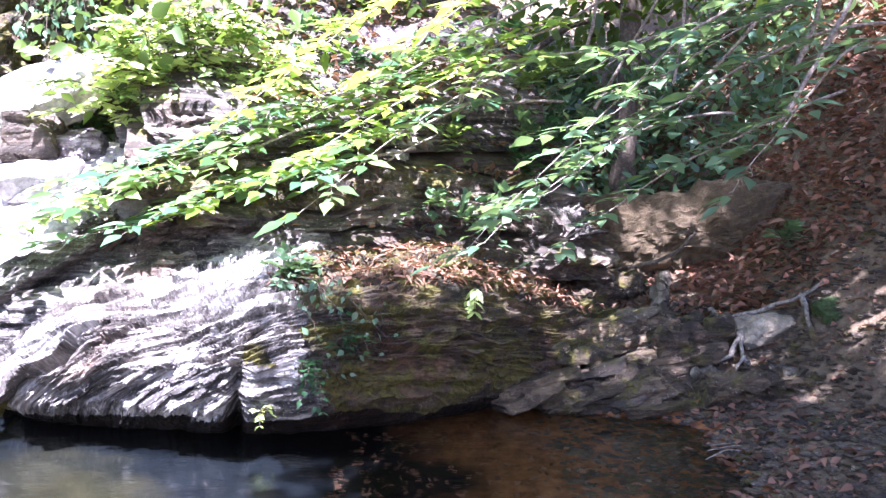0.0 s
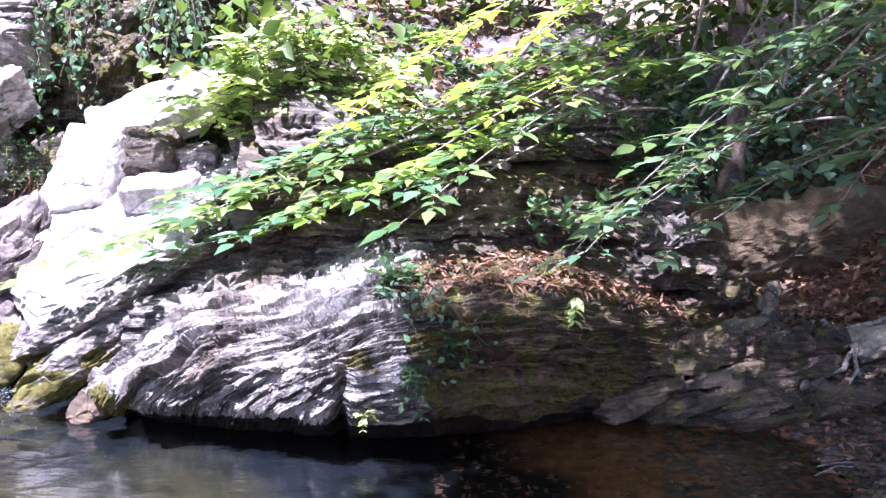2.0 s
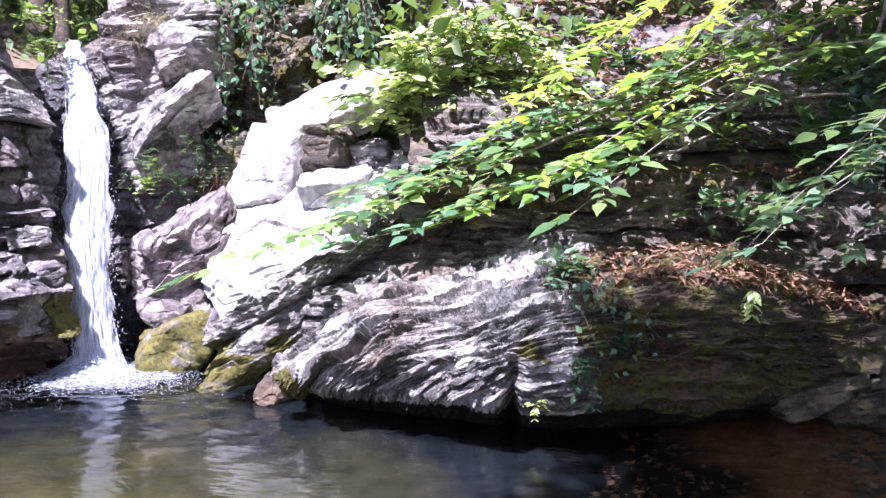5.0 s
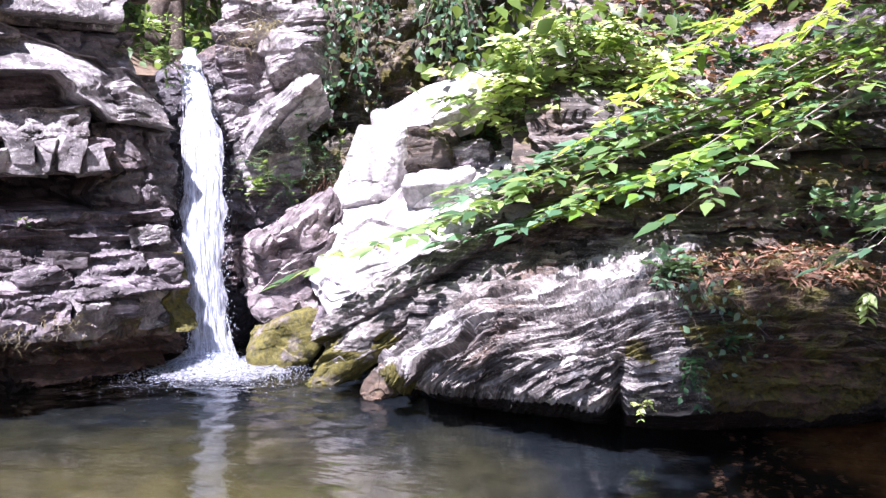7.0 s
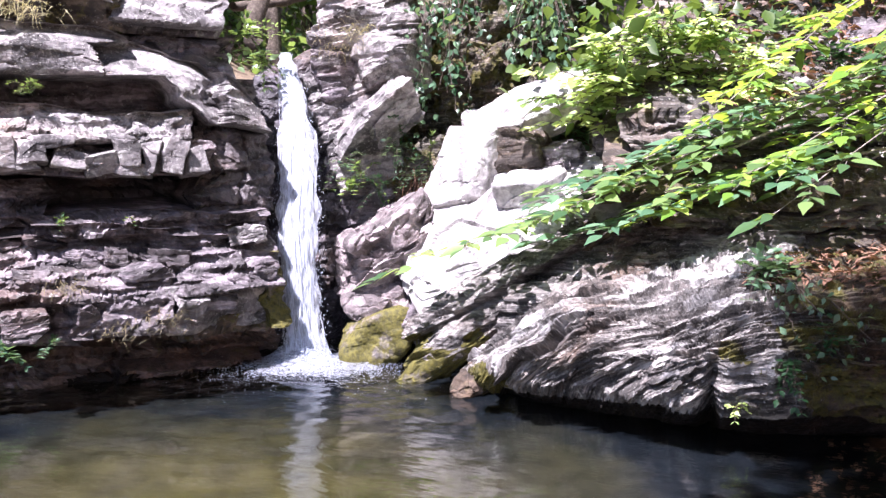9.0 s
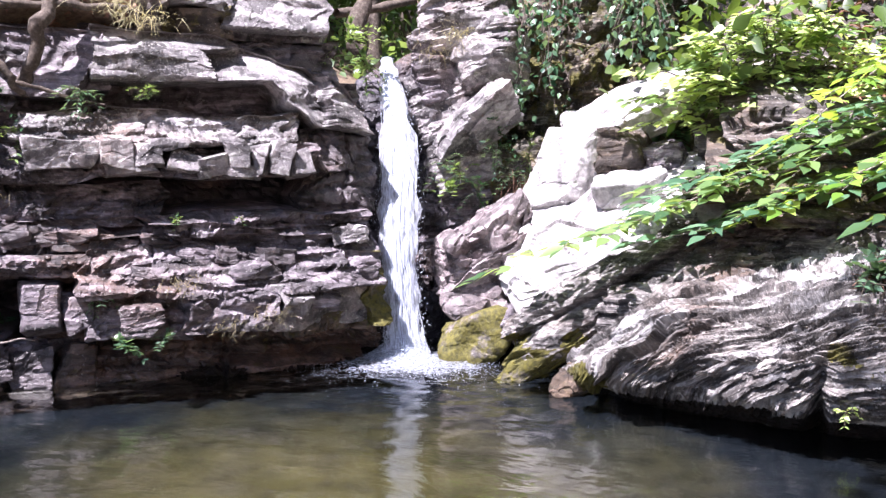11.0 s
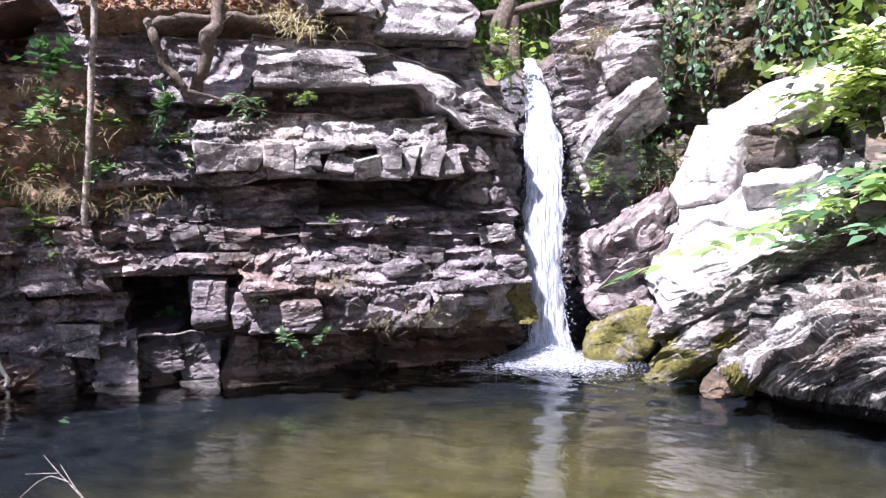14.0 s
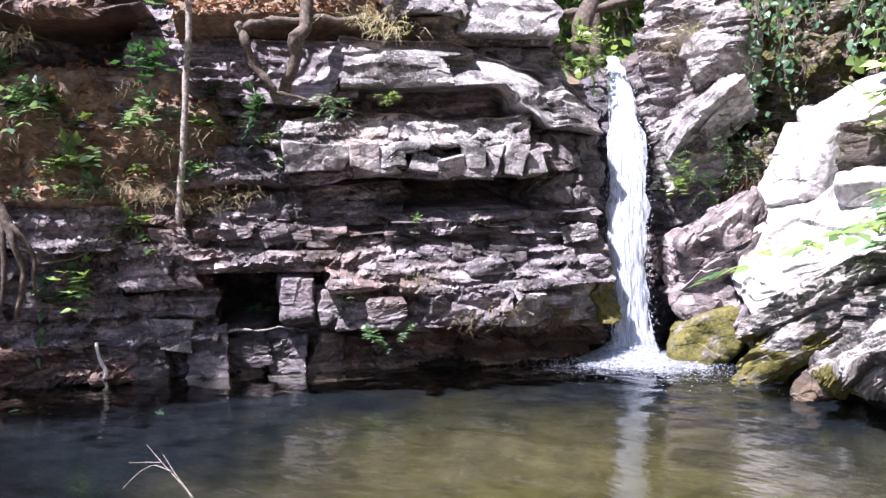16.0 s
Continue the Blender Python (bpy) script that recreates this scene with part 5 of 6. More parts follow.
def forest_tree(label, x, y, height, trunk, crown, n, seed, material=None, size=0.16, lean=(0, 0), low=0.35, fuzz=0.17):
    r = np.random.RandomState(seed)
    z0 = float(ground_height(np.array([x]), np.array([y]))[0]) - 0.15
    t = empty("tree", label, "tree", group="trees round the pool")
    top = np.array([x + lean[0], y + lean[1], z0 + height])
    line = bend((x, y, z0), top, 0, 16, 0.12, seed)
    rad = np.linspace(trunk, trunk * 0.25, 16)
    rad[0] *= 1.5
    add("trunk", tubes("trunk", [(line, rad)], BARK), t)
    limbs, tips = [], []
    for k in range(14):
        s = r.uniform(low, 1.0)
        base = line[int(s * 15)]
        a = r.uniform(0, 2 * math.pi)
        end = base + np.array([math.cos(a), math.sin(a), r.uniform(0.0, 0.6)]) * crown * r.uniform(0.6, 1.0) * (1.15 - 0.4 * s)
        lb = bend(base, end, 0.2, 10, 0.1, seed + k)
        limbs.append((lb, np.linspace(trunk * 0.35, 0.01, 10)))
        tips += [lb[5], lb[7], lb[9]]
    for lb in limbs:
        add("limb", tubes("limb", [lb], BARK), t)
    tips = np.array(tips)
    k = r.randint(0, len(tips), n)
    P = tips[k] + r.normal(0, crown * fuzz, (n, 3)) * np.array([1, 1, 0.55])
    A = r.normal(0, 1, (n, 3)) + np.array([0, 0, -0.3])
    N = r.normal(0, 0.5, (n, 3)) + np.array([0, 0, 1.0])
    ln = size * r.uniform(0.6, 1.3, n)
    add("crown", leaf_cloud("crown", P, A, N, ln, ln * 0.6, material or LEAF_FAR), t, kind="stuff")
    return t


# the wood on the hills
forest_tree("slender grey tree above the fall", -6.75, 8.3, 7, 0.1, 2.2, 5000, 31, low=0.4)
forest_tree("leafy tree upstream of the waterfall", -8.6, 11.5, 6, 0.15, 2.6, 9000, 32, low=0.05)
forest_tree("leafy tree on the hill behind the rocks", -5.5, 11.0, 8, 0.16, 3.0, 9000, 33, low=0.05)
forest_tree("leafy tree on the hill behind the rocks", -2.6, 10.0, 8, 0.17, 2.8, 9000, 34, low=0.08)
forest_tree("grey barked tree on the leaf strewn slope", 1.85, 9.4, 8, 0.13, 2.6, 6000, 35, low=0.3)
forest_tree("leafy tree on the slope above the bank", 0.2, 10.2, 7, 0.14, 2.6, 9000, 42, low=0.05)
forest_tree("tree on the leaf strewn slope", 4.6, 10.8, 9, 0.2, 3.2, 9000, 36, low=0.12)
forest_tree("tree on the ledge above the cliff", -9.5, 5.9, 8, 0.16, 2.8, 8000, 37, low=0.25)
forest_tree("tree on the hill above the cliff", -11.6, 3.6, 9, 0.2, 3.0, 8000, 38, low=0.2)
# unseen trees added on the near shore, placed so their crowns shade bank and cliff
forest_tree("unseen tall leafy tree added beside the gravel shore for shade", 3.8, 2.0, 8.5, 0.2, 2.4, 11000, 39, low=0.65, lean=(-2.1, 3.3))
forest_tree("unseen tall tree added on the near shore, its dense low crown shading the outcrop", 1.1, -2.3, 7.4, 0.2, 1.7, 12500, 40, low=0.74, lean=(-0.5, 3.95), size=0.21, fuzz=0.25)
forest_tree("unseen slim tree added on the near shore, its round crown dappling the bank", 2.6, -2.0, 7.3, 0.16, 1.5, 420, 43, low=0.74, lean=(-0.5, 4.3), size=0.21, fuzz=0.22)
forest_tree("unseen tall tree added on the near shore to dapple the cliff", -8.3, -2.4, 8.5, 0.22, 1.6, 260, 41, low=0.6, lean=(1.2, 1.0))

# low growth on the hills
def thicket(label, x0, x1, y0, y1, n, size, material, seed, height=0.9):
    r = np.random.RandomState(seed)
    k = n // 30
    cx, cy = r.uniform(x0, x1, k), r.uniform(y0, y1, k)
    i = r.randint(0, k, n)
    x, y = cx[i] + r.normal(0, 0.3, n), cy[i] + r.normal(0, 0.3, n)
    z = ground_height(x, y) + np.abs(r.normal(0, height * 0.5, n)) * r.uniform(0.2, 1, n)
    A = r.normal(0, 1, (n, 3)) + np.array([0, 0, -0.2])
    N = r.normal(0, 0.45, (n, 3)) + np.array([0, 0, 1.0])
    ln = size * r.uniform(0.6, 1.3, n)
    return add("undergrowth", leaf_cloud("undergrowth", np.stack([x, y, z], -1), A, N, ln, ln * 0.55, material), None, label, "undergrowth", "stuff")


thicket("green undergrowth on the hill behind the rocks", -4.5, 1.5, 8.6, 12.5, 12000, 0.14, LEAF, 51)
thicket("green undergrowth on the leaf strewn slope", 0.5, 6.0, 8.2, 12.0, 5000, 0.14, LEAF, 52, 0.6)
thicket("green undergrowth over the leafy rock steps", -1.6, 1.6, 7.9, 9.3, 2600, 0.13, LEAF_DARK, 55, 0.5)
thicket("leafy green undergrowth above the bright bush", -2.6, 0.4, 8.3, 9.9, 5200, 0.14, LEAF_LIGHT, 56, 0.75)
thicket("green undergrowth above the fall", -9.0, -5.2, 8.2, 12.5, 6000, 0.13, LEAF_LIGHT, 53)
thicket("green undergrowth on top of the cliff", -10.5, -7.6, 1.0, 7.5, 6000, 0.12, LEAF, 54, 0.6)


def litter(label, n, place, size, seed, material=None, narrow=0.5, curl=0.5, name="leaf_litter"):
    r = np.random.RandomState(seed)
    P = place(r, n)
    A = r.normal(0, 1, (n, 3)) * np.array([1, 1, 0.3])
    N = r.normal(0, 0.35, (n, 3)) + np.array([0, 0, 1.0])
    ln = size * r.uniform(0.6, 1.3, n)
    return add(name, leaf_cloud(name, P, A, N, ln, ln * narrow * r.uniform(0.7, 1.2, n), material or DRY, curl, 0.25), None, label, "leaf litter", "stuff")


def on_ground(x0, x1, y0, y1, lift=0.02):
    def place(r, n):
        x, y = r.uniform(x0, x1, n), r.uniform(y0, y1, n)
        return np.stack([x, y, ground_height(x, y) + lift + r.uniform(0, 0.02, n)], -1)
    return place


def on_outcrop(s0, s1, r0, r1):
    def place(r, n):
        i, j = r.randint(int(s0 * ns), int(s1 * ns), n), r.randint(int(r0 * nr), int(r1 * nr), n)
        return BP[i, j] + np.array([0, 0, 0.015]) + r.normal(0, 0.01, (n, 3))
    return place


litter("red brown fallen leaves on the slope", 9000, on_ground(0.6, 6.0, 6.6, 11.0), 0.1, 61)
litter("fallen leaves along the gravel shore", 900, on_ground(1.4, 3.6, 3.8, 7.0), 0.075, 62)
litter("sunken red brown leaves on the pool bed", 900, on_ground(-0.6, 2.0, 3.9, 6.2, 0.0), 0.065, 63)
litter("fallen leaves on the cliff top", 4000, on_ground(-10.5, -8.6, 1.0, 7.0), 0.09, 64)
litter("dry leaves and needles on top of the outcrop", 2600, on_outcrop(0.42, 0.85, 0.66, 0.98), 0.1, 65, None, 0.16)
litter("dry brown leaves on top of the outcrop", 500, on_outcrop(0.45, 0.98, 0.66, 0.98), 0.075, 66)


# ---- small things on the cliff ----
def soil_face(name, label, u0, u1, z0, z1, w0, w1, seed):
    nu, nz = int((u1 - u0) / 0.04), int((z1 - z0) / 0.035)
    U, Z = np.meshgrid(np.linspace(u0, u1, nu), np.linspace(z0, z1, nz), indexing="ij")
    pl = np.stack([U, Z, 0 * U], -1)
    W = w0 + (w1 - w0) * (Z - z0) / (z1 - z0) + 0.13 * fbm(pl * 1.9, 4, seed) + 0.03 * fbm(pl * 9, 3, seed + 3)
    edge = np.minimum(np.minimum(U - u0, (Z - z0) * 1.5), (z1 - Z) * 3)
    W = W - 0.5 * (1 - smooth(edge, 0, 0.3))
    P = np.stack([O2[0] + U * E2[0] + W * N2[0], O2[1] + U * E2[1] + W * N2[1], Z], -1)
    add(name, mesh_from(name, P.reshape(-1, 3), grid_quads(nu, nz), SOIL), None, label, "soil", "structure")
    return P


soil = soil_face("soil_bank", "crumbling brown soil with roots between the rock ledges", 2.95, 6.5, 1.22, 2.52, 0.2, -0.3, 201)
soil_top = soil_face("soil_shelf", "leaf covered soil on the top ledge", 1.6, 3.5, 2.72, 3.6, -0.12, -0.7, 202)


def on_sheet(P, i0=0.0, i1=1.0, j0=0.0, j1=1.0):
    def place(r, n):
        a, b = P.shape[:2]
        i, j = r.randint(int(i0 * a), int(i1 * a), n), r.randint(int(j0 * b), int(j1 * b), n)
        return P[i, j] + np.array([0.012, -0.012, 0.015]) + r.normal(0, 0.012, (n, 3))
    return place


litter("dry brown leaves caught on the soil bank", 2200, on_sheet(soil), 0.075, 203)
litter("dry brown leaves on the top ledge", 1600, on_sheet(soil_top), 0.08, 204)


def grass_tuft(label, at, n, length, seed, material=None, spread=0.1, out=(0.5, -0.4, 0.4), group="grass tufts"):
    r = np.random.RandomState(seed)
    P = np.array(at) + r.normal(0, spread, (n, 3)) * np.array([1, 1, 0.35])
    A = np.array(out) + r.normal(0, 0.35, (n, 3))
    N = np.array([0.3, -0.2, 1.0]) + r.normal(0, 0.3, (n, 3))
    ln = length * r.uniform(0.5, 1.2, n)
    return add("grass_tuft", leaf_cloud("grass_tuft", P, A, N, ln, np.full(n, 0.0045), material or GRASS, 0.1, 1.1), None, label, "grass", group=group, kind="stuff")


def herb(label, at, stems, size, seed, material=None, reach=0.16, out=(0.35, -0.3, 0.5), category="plant", fern=False, group="small plants"):
    """A small plant: thin stems with pairs of leaves, or fern fronds."""
    r = np.random.RandomState(seed)
    t = empty("fern" if fern else "plant", label, "fern" if fern else category, group=group)
    P, A, N, wood = [], [], [], []
    for k in range(stems):
        d = np.array(out) + r.normal(0, 0.5, 3)
        d /= np.linalg.norm(d)
        ln = reach * r.uniform(0.6, 1.25)
        line = bend(at, np.array(at) + d * ln, 0.12 * ln, 8, 0.008, seed + k)
        line[:, 2] -= np.linspace(0, 1, 8) ** 2 * ln * 0.35
        wood.append((line, np.linspace(0.0035, 0.001, 8)))
        m = 9 if fern else 5
        sd = np.cross(d, (0, 0, 1.0))
        for j in range(m):
            q = (j + 1) / m
            c = line[min(7, int(q * 7.4))]
            for sg in (1, -1):
                P.append(c)
                A.append(d * 0.5 + sd * sg * r.uniform(0.7, 1.1) + r.normal(0, 0.12, 3))
                N.append(np.array([0, 0, 1.0]) + r.normal(0, 0.25, 3))
    n = len(P)
    ln = size * r.uniform(0.7, 1.2, n)
    add("stem", tubes("stem", wood, BARK), t, kind="stuff")
    add("foliage", leaf_cloud("foliage", np.array(P), np.array(A), np.array(N), ln, ln * (0.3 if fern else 0.6), material or LEAF), t, kind="stuff")
    return t


herb("green broad leaved plant at the foot of the cliff", (-5.65, 3.85, 0.32), 8, 0.06, 301, LEAF, 0.12)
herb("small fern at the foot of the cliff", (-5.49, 4.09, 0.35), 8, 0.04, 302, LEAF, 0.13, fern=True)
herb("small pale green plant on a rock ledge", (-5.63, 4.34, 1.22), 5, 0.034, 303, LEAF_LIGHT, 0.07)
herb("small pale green plant on a rock ledge", (-5.37, 4.74, 1.18), 5, 0.036, 304, LEAF_LIGHT, 0.07)
herb("blue green fern on the soil bank", (-6.41, 3.36, 2.08), 12, 0.07, 305, LEAF_DARK, 0.24, fern=True)
herb("yellow green fern under the ledge", (-6.27, 3.54, 1.84), 9, 0.06, 306, LEAF_LIGHT, 0.2, fern=True)
herb("small fern hanging from the slab", (-6.07, 3.87, 2.19), 8, 0.06, 307, LEAF, 0.2, fern=True, out=(0.3, -0.2, -0.4))
herb("small yellow green plant under the slab", (-5.82, 4.25, 2.15), 9, 0.034, 308, LEAF_LIGHT, 0.16, fern=True)
herb("dark green plant in the hollow", (-6.56, 3.48, 0.47), 7, 0.06, 309, LEAF_DARK, 0.14)
herb("small fern hanging from the ledge", (-5.86, 3.83, 0.74), 7, 0.045, 310, LEAF, 0.15, fern=True, out=(0.3, -0.2, -0.6))
herb("bright maple seedling on the soil bank", (-7.17, 2.18, 1.65), 9, 0.11, 311, LEAF_LIGHT, 0.26)
herb("bright maple seedling on the rock shelf", (-6.93, 2.57, 1.21), 7, 0.09, 312, LEAF_LIGHT, 0.18)
herb("green seedlings hanging over the rock", (-7.14, 2.27, 0.76), 10, 0.09, 313, LEAF_LIGHT, 0.3)
herb("green seedlings hanging over the rock", (-7.31, 2.01, 0.62), 8, 0.09, 314, LEAF, 0.26)
herb("dark green plant on the soil bank", (-7.31, 2.01, 2.16), 11, 0.09, 315, LEAF, 0.3)
herb("dark green plant on the soil bank", (-6.88, 2.75, 2.38), 11, 0.08, 316, LEAF_DARK, 0.3)
herb("green plant on the soil bank", (-6.87, 2.66, 1.97), 9, 0.08, 317, LEAF, 0.24)
herb("green plant beside the thin trunk", (-6.63, 2.94, 1.60), 7, 0.075, 318, LEAF, 0.18)
herb("green plant at the cliff top", (-6.82, 2.74, 2.89), 12, 0.1, 319, LEAF, 0.35)
herb("yellow fern on the rocks beside the fall", (-5.35, 6.10, 2.78), 12, 0.075, 320, LEAF_LIGHT, 0.28, fern=True)
herb("yellow fern hanging beside the fall", (-5.27, 6.23, 2.58), 10, 0.07, 321, LEAF_LIGHT, 0.26, fern=True, out=(0.3, -0.3, -0.3))
for i, (p, n, ln, lab) in enumerate((
        ((-6.77, 2.64, 1.45), 60, 0.15, "dry yellow grass on the soil bank"), ((-6.94, 2.38, 1.52), 44, 0.15, "dry yellow grass on the soil bank"),
        ((-6.75, 2.80, 1.82), 50, 0.14, "dry grass hanging over the soil"), ((-7.38, 1.91, 2.62), 56, 0.18, "grass hanging from the ledge"),
        ((-5.74, 4.19, 2.73), 88, 0.11, "pale dry grass on the top ledge"), ((-5.94, 4.13, 2.85), 72, 0.11, "pale dry grass on the top ledge"),
        ((-5.38, 4.17, 0.78), 60, 0.07, "dry grass hanging from a rock ledge"), ((-6.49, 3.23, 1.42), 48, 0.14, "dry grass on the rock shelf"),
        ((-6.59, 2.99, 1.36), 44, 0.13, "dry grass beside the thin trunk"), ((-5.25, 4.48, 0.43), 60, 0.065, "green grass on the wet ledge"),
        ((-5.05, 4.70, 0.51), 60, 0.065, "green grass on the wet ledge"), ((-7.03, 2.25, 1.48), 44, 0.14, "dry yellow grass on the soil bank"))):
    grass_tuft(lab, p, int(n * 1.6), ln, 340 + i, GRASS_PALE if "pale" in lab else GRASS)

small = np.random.RandomState(360)
for i, p in enumerate(on_sheet(soil, 0.02, 0.62, 0.05, 0.95)(small, 34)):
    k = i % 4
    herb("small green seedling on the soil bank", tuple(p), 4 + k, 0.045 + 0.012 * k, 361 + i, (LEAF, LEAF_LIGHT, LEAF_DARK, LEAF)[k], 0.1 + 0.03 * k)
for i, p in enumerate(on_sheet(soil, 0.02, 0.6, 0.05, 0.95)(small, 20)):
    grass_tuft("short dry grass on the soil bank", tuple(p), 26, 0.1, 400 + i, GRASS, 0.06, (0.5, -0.4, 0.1))


def wood(name, label, category, pieces, material, group=""):
    t = empty(name, label, category, group=group)
    for pn, pts, r0, r1, seed in pieces:
        n = 26
        base = np.array(pts, float)
        tt = np.linspace(0, len(base) - 1, n)
        line = np.stack([np.interp(tt, range(len(base)), base[:, i]) for i in range(3)], -1)
        for _ in range(3):
            line[1:-1] = (line[:-2] + line[2:] + 2 * line[1:-1]) / 4
        line[1:-1] += 0.6 * r0 * np.stack([vnoise(np.stack([tt * 1.9 + 7 * c, 0 * tt, 0 * tt], -1), seed + c) for c in range(3)], -1)[1:-1]
        rad = np.linspace(r0, r1, n) * (1 + 0.18 * vnoise(np.stack([tt * 2.3, 0 * tt, 0 * tt], -1), seed))
        v, q = tube(line, rad, 12)
        ring = np.repeat(line[None], 12, 0).reshape(-1, 3)
        v = ring + (v - ring) * (1 + 0.22 * fbm(v / max(r0, 0.01) * np.array([0.5, 0.5, 0.25]), 2, seed))[:, None]
        add(pn, mesh_from(pn, v, q, material), t)
    return t


wood("thin_trunk", "thin pale grey tree trunk rooted on the soil bank", "tree trunk", [
    ("trunk", [(-6.66, 2.81, 1.23), (-6.59, 2.82, 1.73), (-6.56, 2.86, 2.28), (-6.54, 2.88, 2.91), (-6.55, 2.96, 4.58)], 0.028, 0.02, 1),
    ("limb", [(-6.53, 2.91, 3.66), (-6.20, 2.95, 4.07)], 0.014, 0.006, 2)], PALE_BARK)
wood("fallen_log", "grey fallen log lying along the top ledge", "log", [("log", [(-6.06, 4.34, 2.84), (-6.04, 4.16, 2.87), (-6.11, 3.98, 2.82), (-6.20, 3.82, 2.84), (-6.29, 3.64, 2.80), (-6.39, 3.46, 2.80), (-6.46, 3.35, 2.77), (-6.52, 3.31, 2.73)], 0.022, 0.038, 3)], BARK)
wood("tree_root", "thick bent root running down over the rock", "root", [("root", [(-6.64, 3.37, 2.79), (-6.46, 3.29, 2.70), (-6.45, 3.34, 2.56), (-6.41, 3.43, 2.39), (-6.37, 3.48, 2.30), (-6.37, 3.55, 2.21), (-6.48, 3.70, 2.17)], 0.036, 0.022, 4), ("root", [(-6.40, 3.51, 2.26), (-6.32, 3.67, 2.21), (-6.19, 3.90, 2.14), (-6.10, 4.18, 2.08)], 0.016, 0.008, 44)], BARK)
wood("tree_stump", "dark broken tree trunk growing from the top ledge", "tree trunk", [
    ("trunk", [(-6.49, 3.68, 2.28), (-6.36, 3.65, 2.41), (-6.25, 3.66, 2.62), (-6.23, 3.70, 2.84), (-6.25, 3.78, 3.16), (-6.43, 4.05, 4.95)], 0.05, 0.055, 5)], BARK)
wood("dead_stick", "bleached forked stick standing in the pool", "stick", [
    ("stick", [(-6.93, 2.31, -0.13), (-6.93, 2.31, -0.02), (-6.93, 2.30, 0.11), (-6.95, 2.28, 0.22), (-6.96, 2.26, 0.34)], 0.02, 0.012, 6),
    ("fork", [(-7.05, 2.36, -0.05), (-7.05, 2.32, -0.00), (-7.07, 2.27, 0.03)], 0.008, 0.004, 7)], DEADWOOD)
wood("dead_twig", "thin pale branching twig at the water's edge", "twig", [
    ("twig", [(-4.13, 1.49, -0.04), (-4.27, 1.50, 0.02), (-4.45, 1.47, 0.12), (-4.60, 1.47, 0.18)], 0.0035, 0.0012, 8),
    ("twig", [(-4.37, 1.48, 0.09), (-4.48, 1.44, 0.11), (-4.48, 1.37, 0.09), (-4.49, 1.28, 0.02)], 0.003, 0.0012, 9),
    ("twig", [(-4.45, 1.47, 0.12), (-4.59, 1.47, 0.09), (-4.66, 1.40, 0.09)], 0.0025, 0.001, 10),
    ("twig", [(-4.20, 1.50, -0.01), (-4.31, 1.47, 0.09), (-4.45, 1.48, 0.16)], 0.0025, 0.001, 11)], PALE_BARK)
wood("root_tangle", "dark twisted roots and stump at the pool's edge", "root", [
    ("root", [(-7.38, 1.54, 1.65), (-7.17, 1.68, 1.36), (-7.10, 1.75, 1.12), (-7.08, 1.81, 0.83), (-7.22, 1.78, 0.57)], 0.045, 0.02, 12),
    ("root", [(-7.30, 1.57, 1.41), (-7.11, 1.73, 1.24), (-7.06, 1.85, 1.03), (-7.10, 1.87, 0.74)], 0.025, 0.012, 13),
    ("root", [(-7.17, 1.68, 1.32), (-7.13, 1.69, 0.96), (-7.23, 1.65, 0.58)], 0.03, 0.012, 14),
    ("root", [(-7.14, 1.89, 0.94), (-7.04, 2.15, 0.99), (-6.92, 2.41, 1.11)], 0.012, 0.005, 15)], BARK)
wood("fallen_branch", "pale weathered branch lying on the low shelf", "branch", [
    ("branch", [(-6.54, 3.10, 0.35), (-6.47, 3.19, 0.38), (-6.38, 3.31, 0.36), (-6.30, 3.44, 0.39), (-6.24, 3.53, 0.37)], 0.013, 0.006, 16)], PALE_BARK)
wood("fallen_branch", "dark forked branch reaching over the rock hollow", "branch", [
    ("branch", [(-6.23, 3.63, 1.07), (-6.22, 3.53, 0.97), (-6.23, 3.48, 0.88)], 0.008, 0.004, 17)], PALE_BARK)
wood("grey_trunk", "grey tree trunk above the fall", "tree trunk", [
    ("trunk", [(-5.84, 6.89, 2.83), (-5.86, 6.90, 3.11), (-5.82, 6.97, 3.40), (-5.96, 7.29, 5.11)], 0.1, 0.08, 18)], BARK)
wood("grey_trunk", "leaning dark trunk above the fall", "tree trunk", [
    ("trunk", [(-5.38, 7.66, 2.96), (-5.43, 7.79, 3.27), (-5.43, 7.96, 3.65), (-5.48, 8.36, 5.26)], 0.12, 0.1, 19)], BARK)
wood("fallen_log", "dark log lying across the stream above the fall", "log", [
    ("log", [(-6.29, 7.05, 3.28), (-6.12, 7.52, 3.39), (-5.94, 8.00, 3.52)], 0.05, 0.04, 20)], BARK)
# ---- small things about the crag and the pale rocks ----
for i, (p, n, mat) in enumerate((
        ((-4.27, 6.83, 1.78), 9, LEAF), ((-4.51, 6.63, 1.55), 7, LEAF_LIGHT), ((-4.12, 6.95, 1.58), 8, LEAF), ((-4.2, 6.8, 1.95), 7, LEAF_DARK),
        ((-4.02, 7.02, 1.75), 6, LEAF_LIGHT), ((-4.62, 6.55, 1.66), 6, LEAF), ((-4.35, 6.68, 1.42), 7, LEAF_DARK))):
    herb("airy fern cluster growing on the crag", p, n, 0.052, 501 + i, mat, 0.27, fern=True, out=(0.25, -0.4, 0.1))
herb("leafy plant on the earthy face", (-4.56, 6.54, 1.42), 8, 0.05, 514, LEAF_LIGHT, 0.18)
grass_tuft("dry grass on the crag beside the fall", (-4.85, 6.72, 2.72), 90, 0.13, 505, GRASS, 0.12)
grass_tuft("dry grass on the crag beside the fall", (-4.75, 6.90, 2.89), 70, 0.13, 506, GRASS_PALE, 0.1)
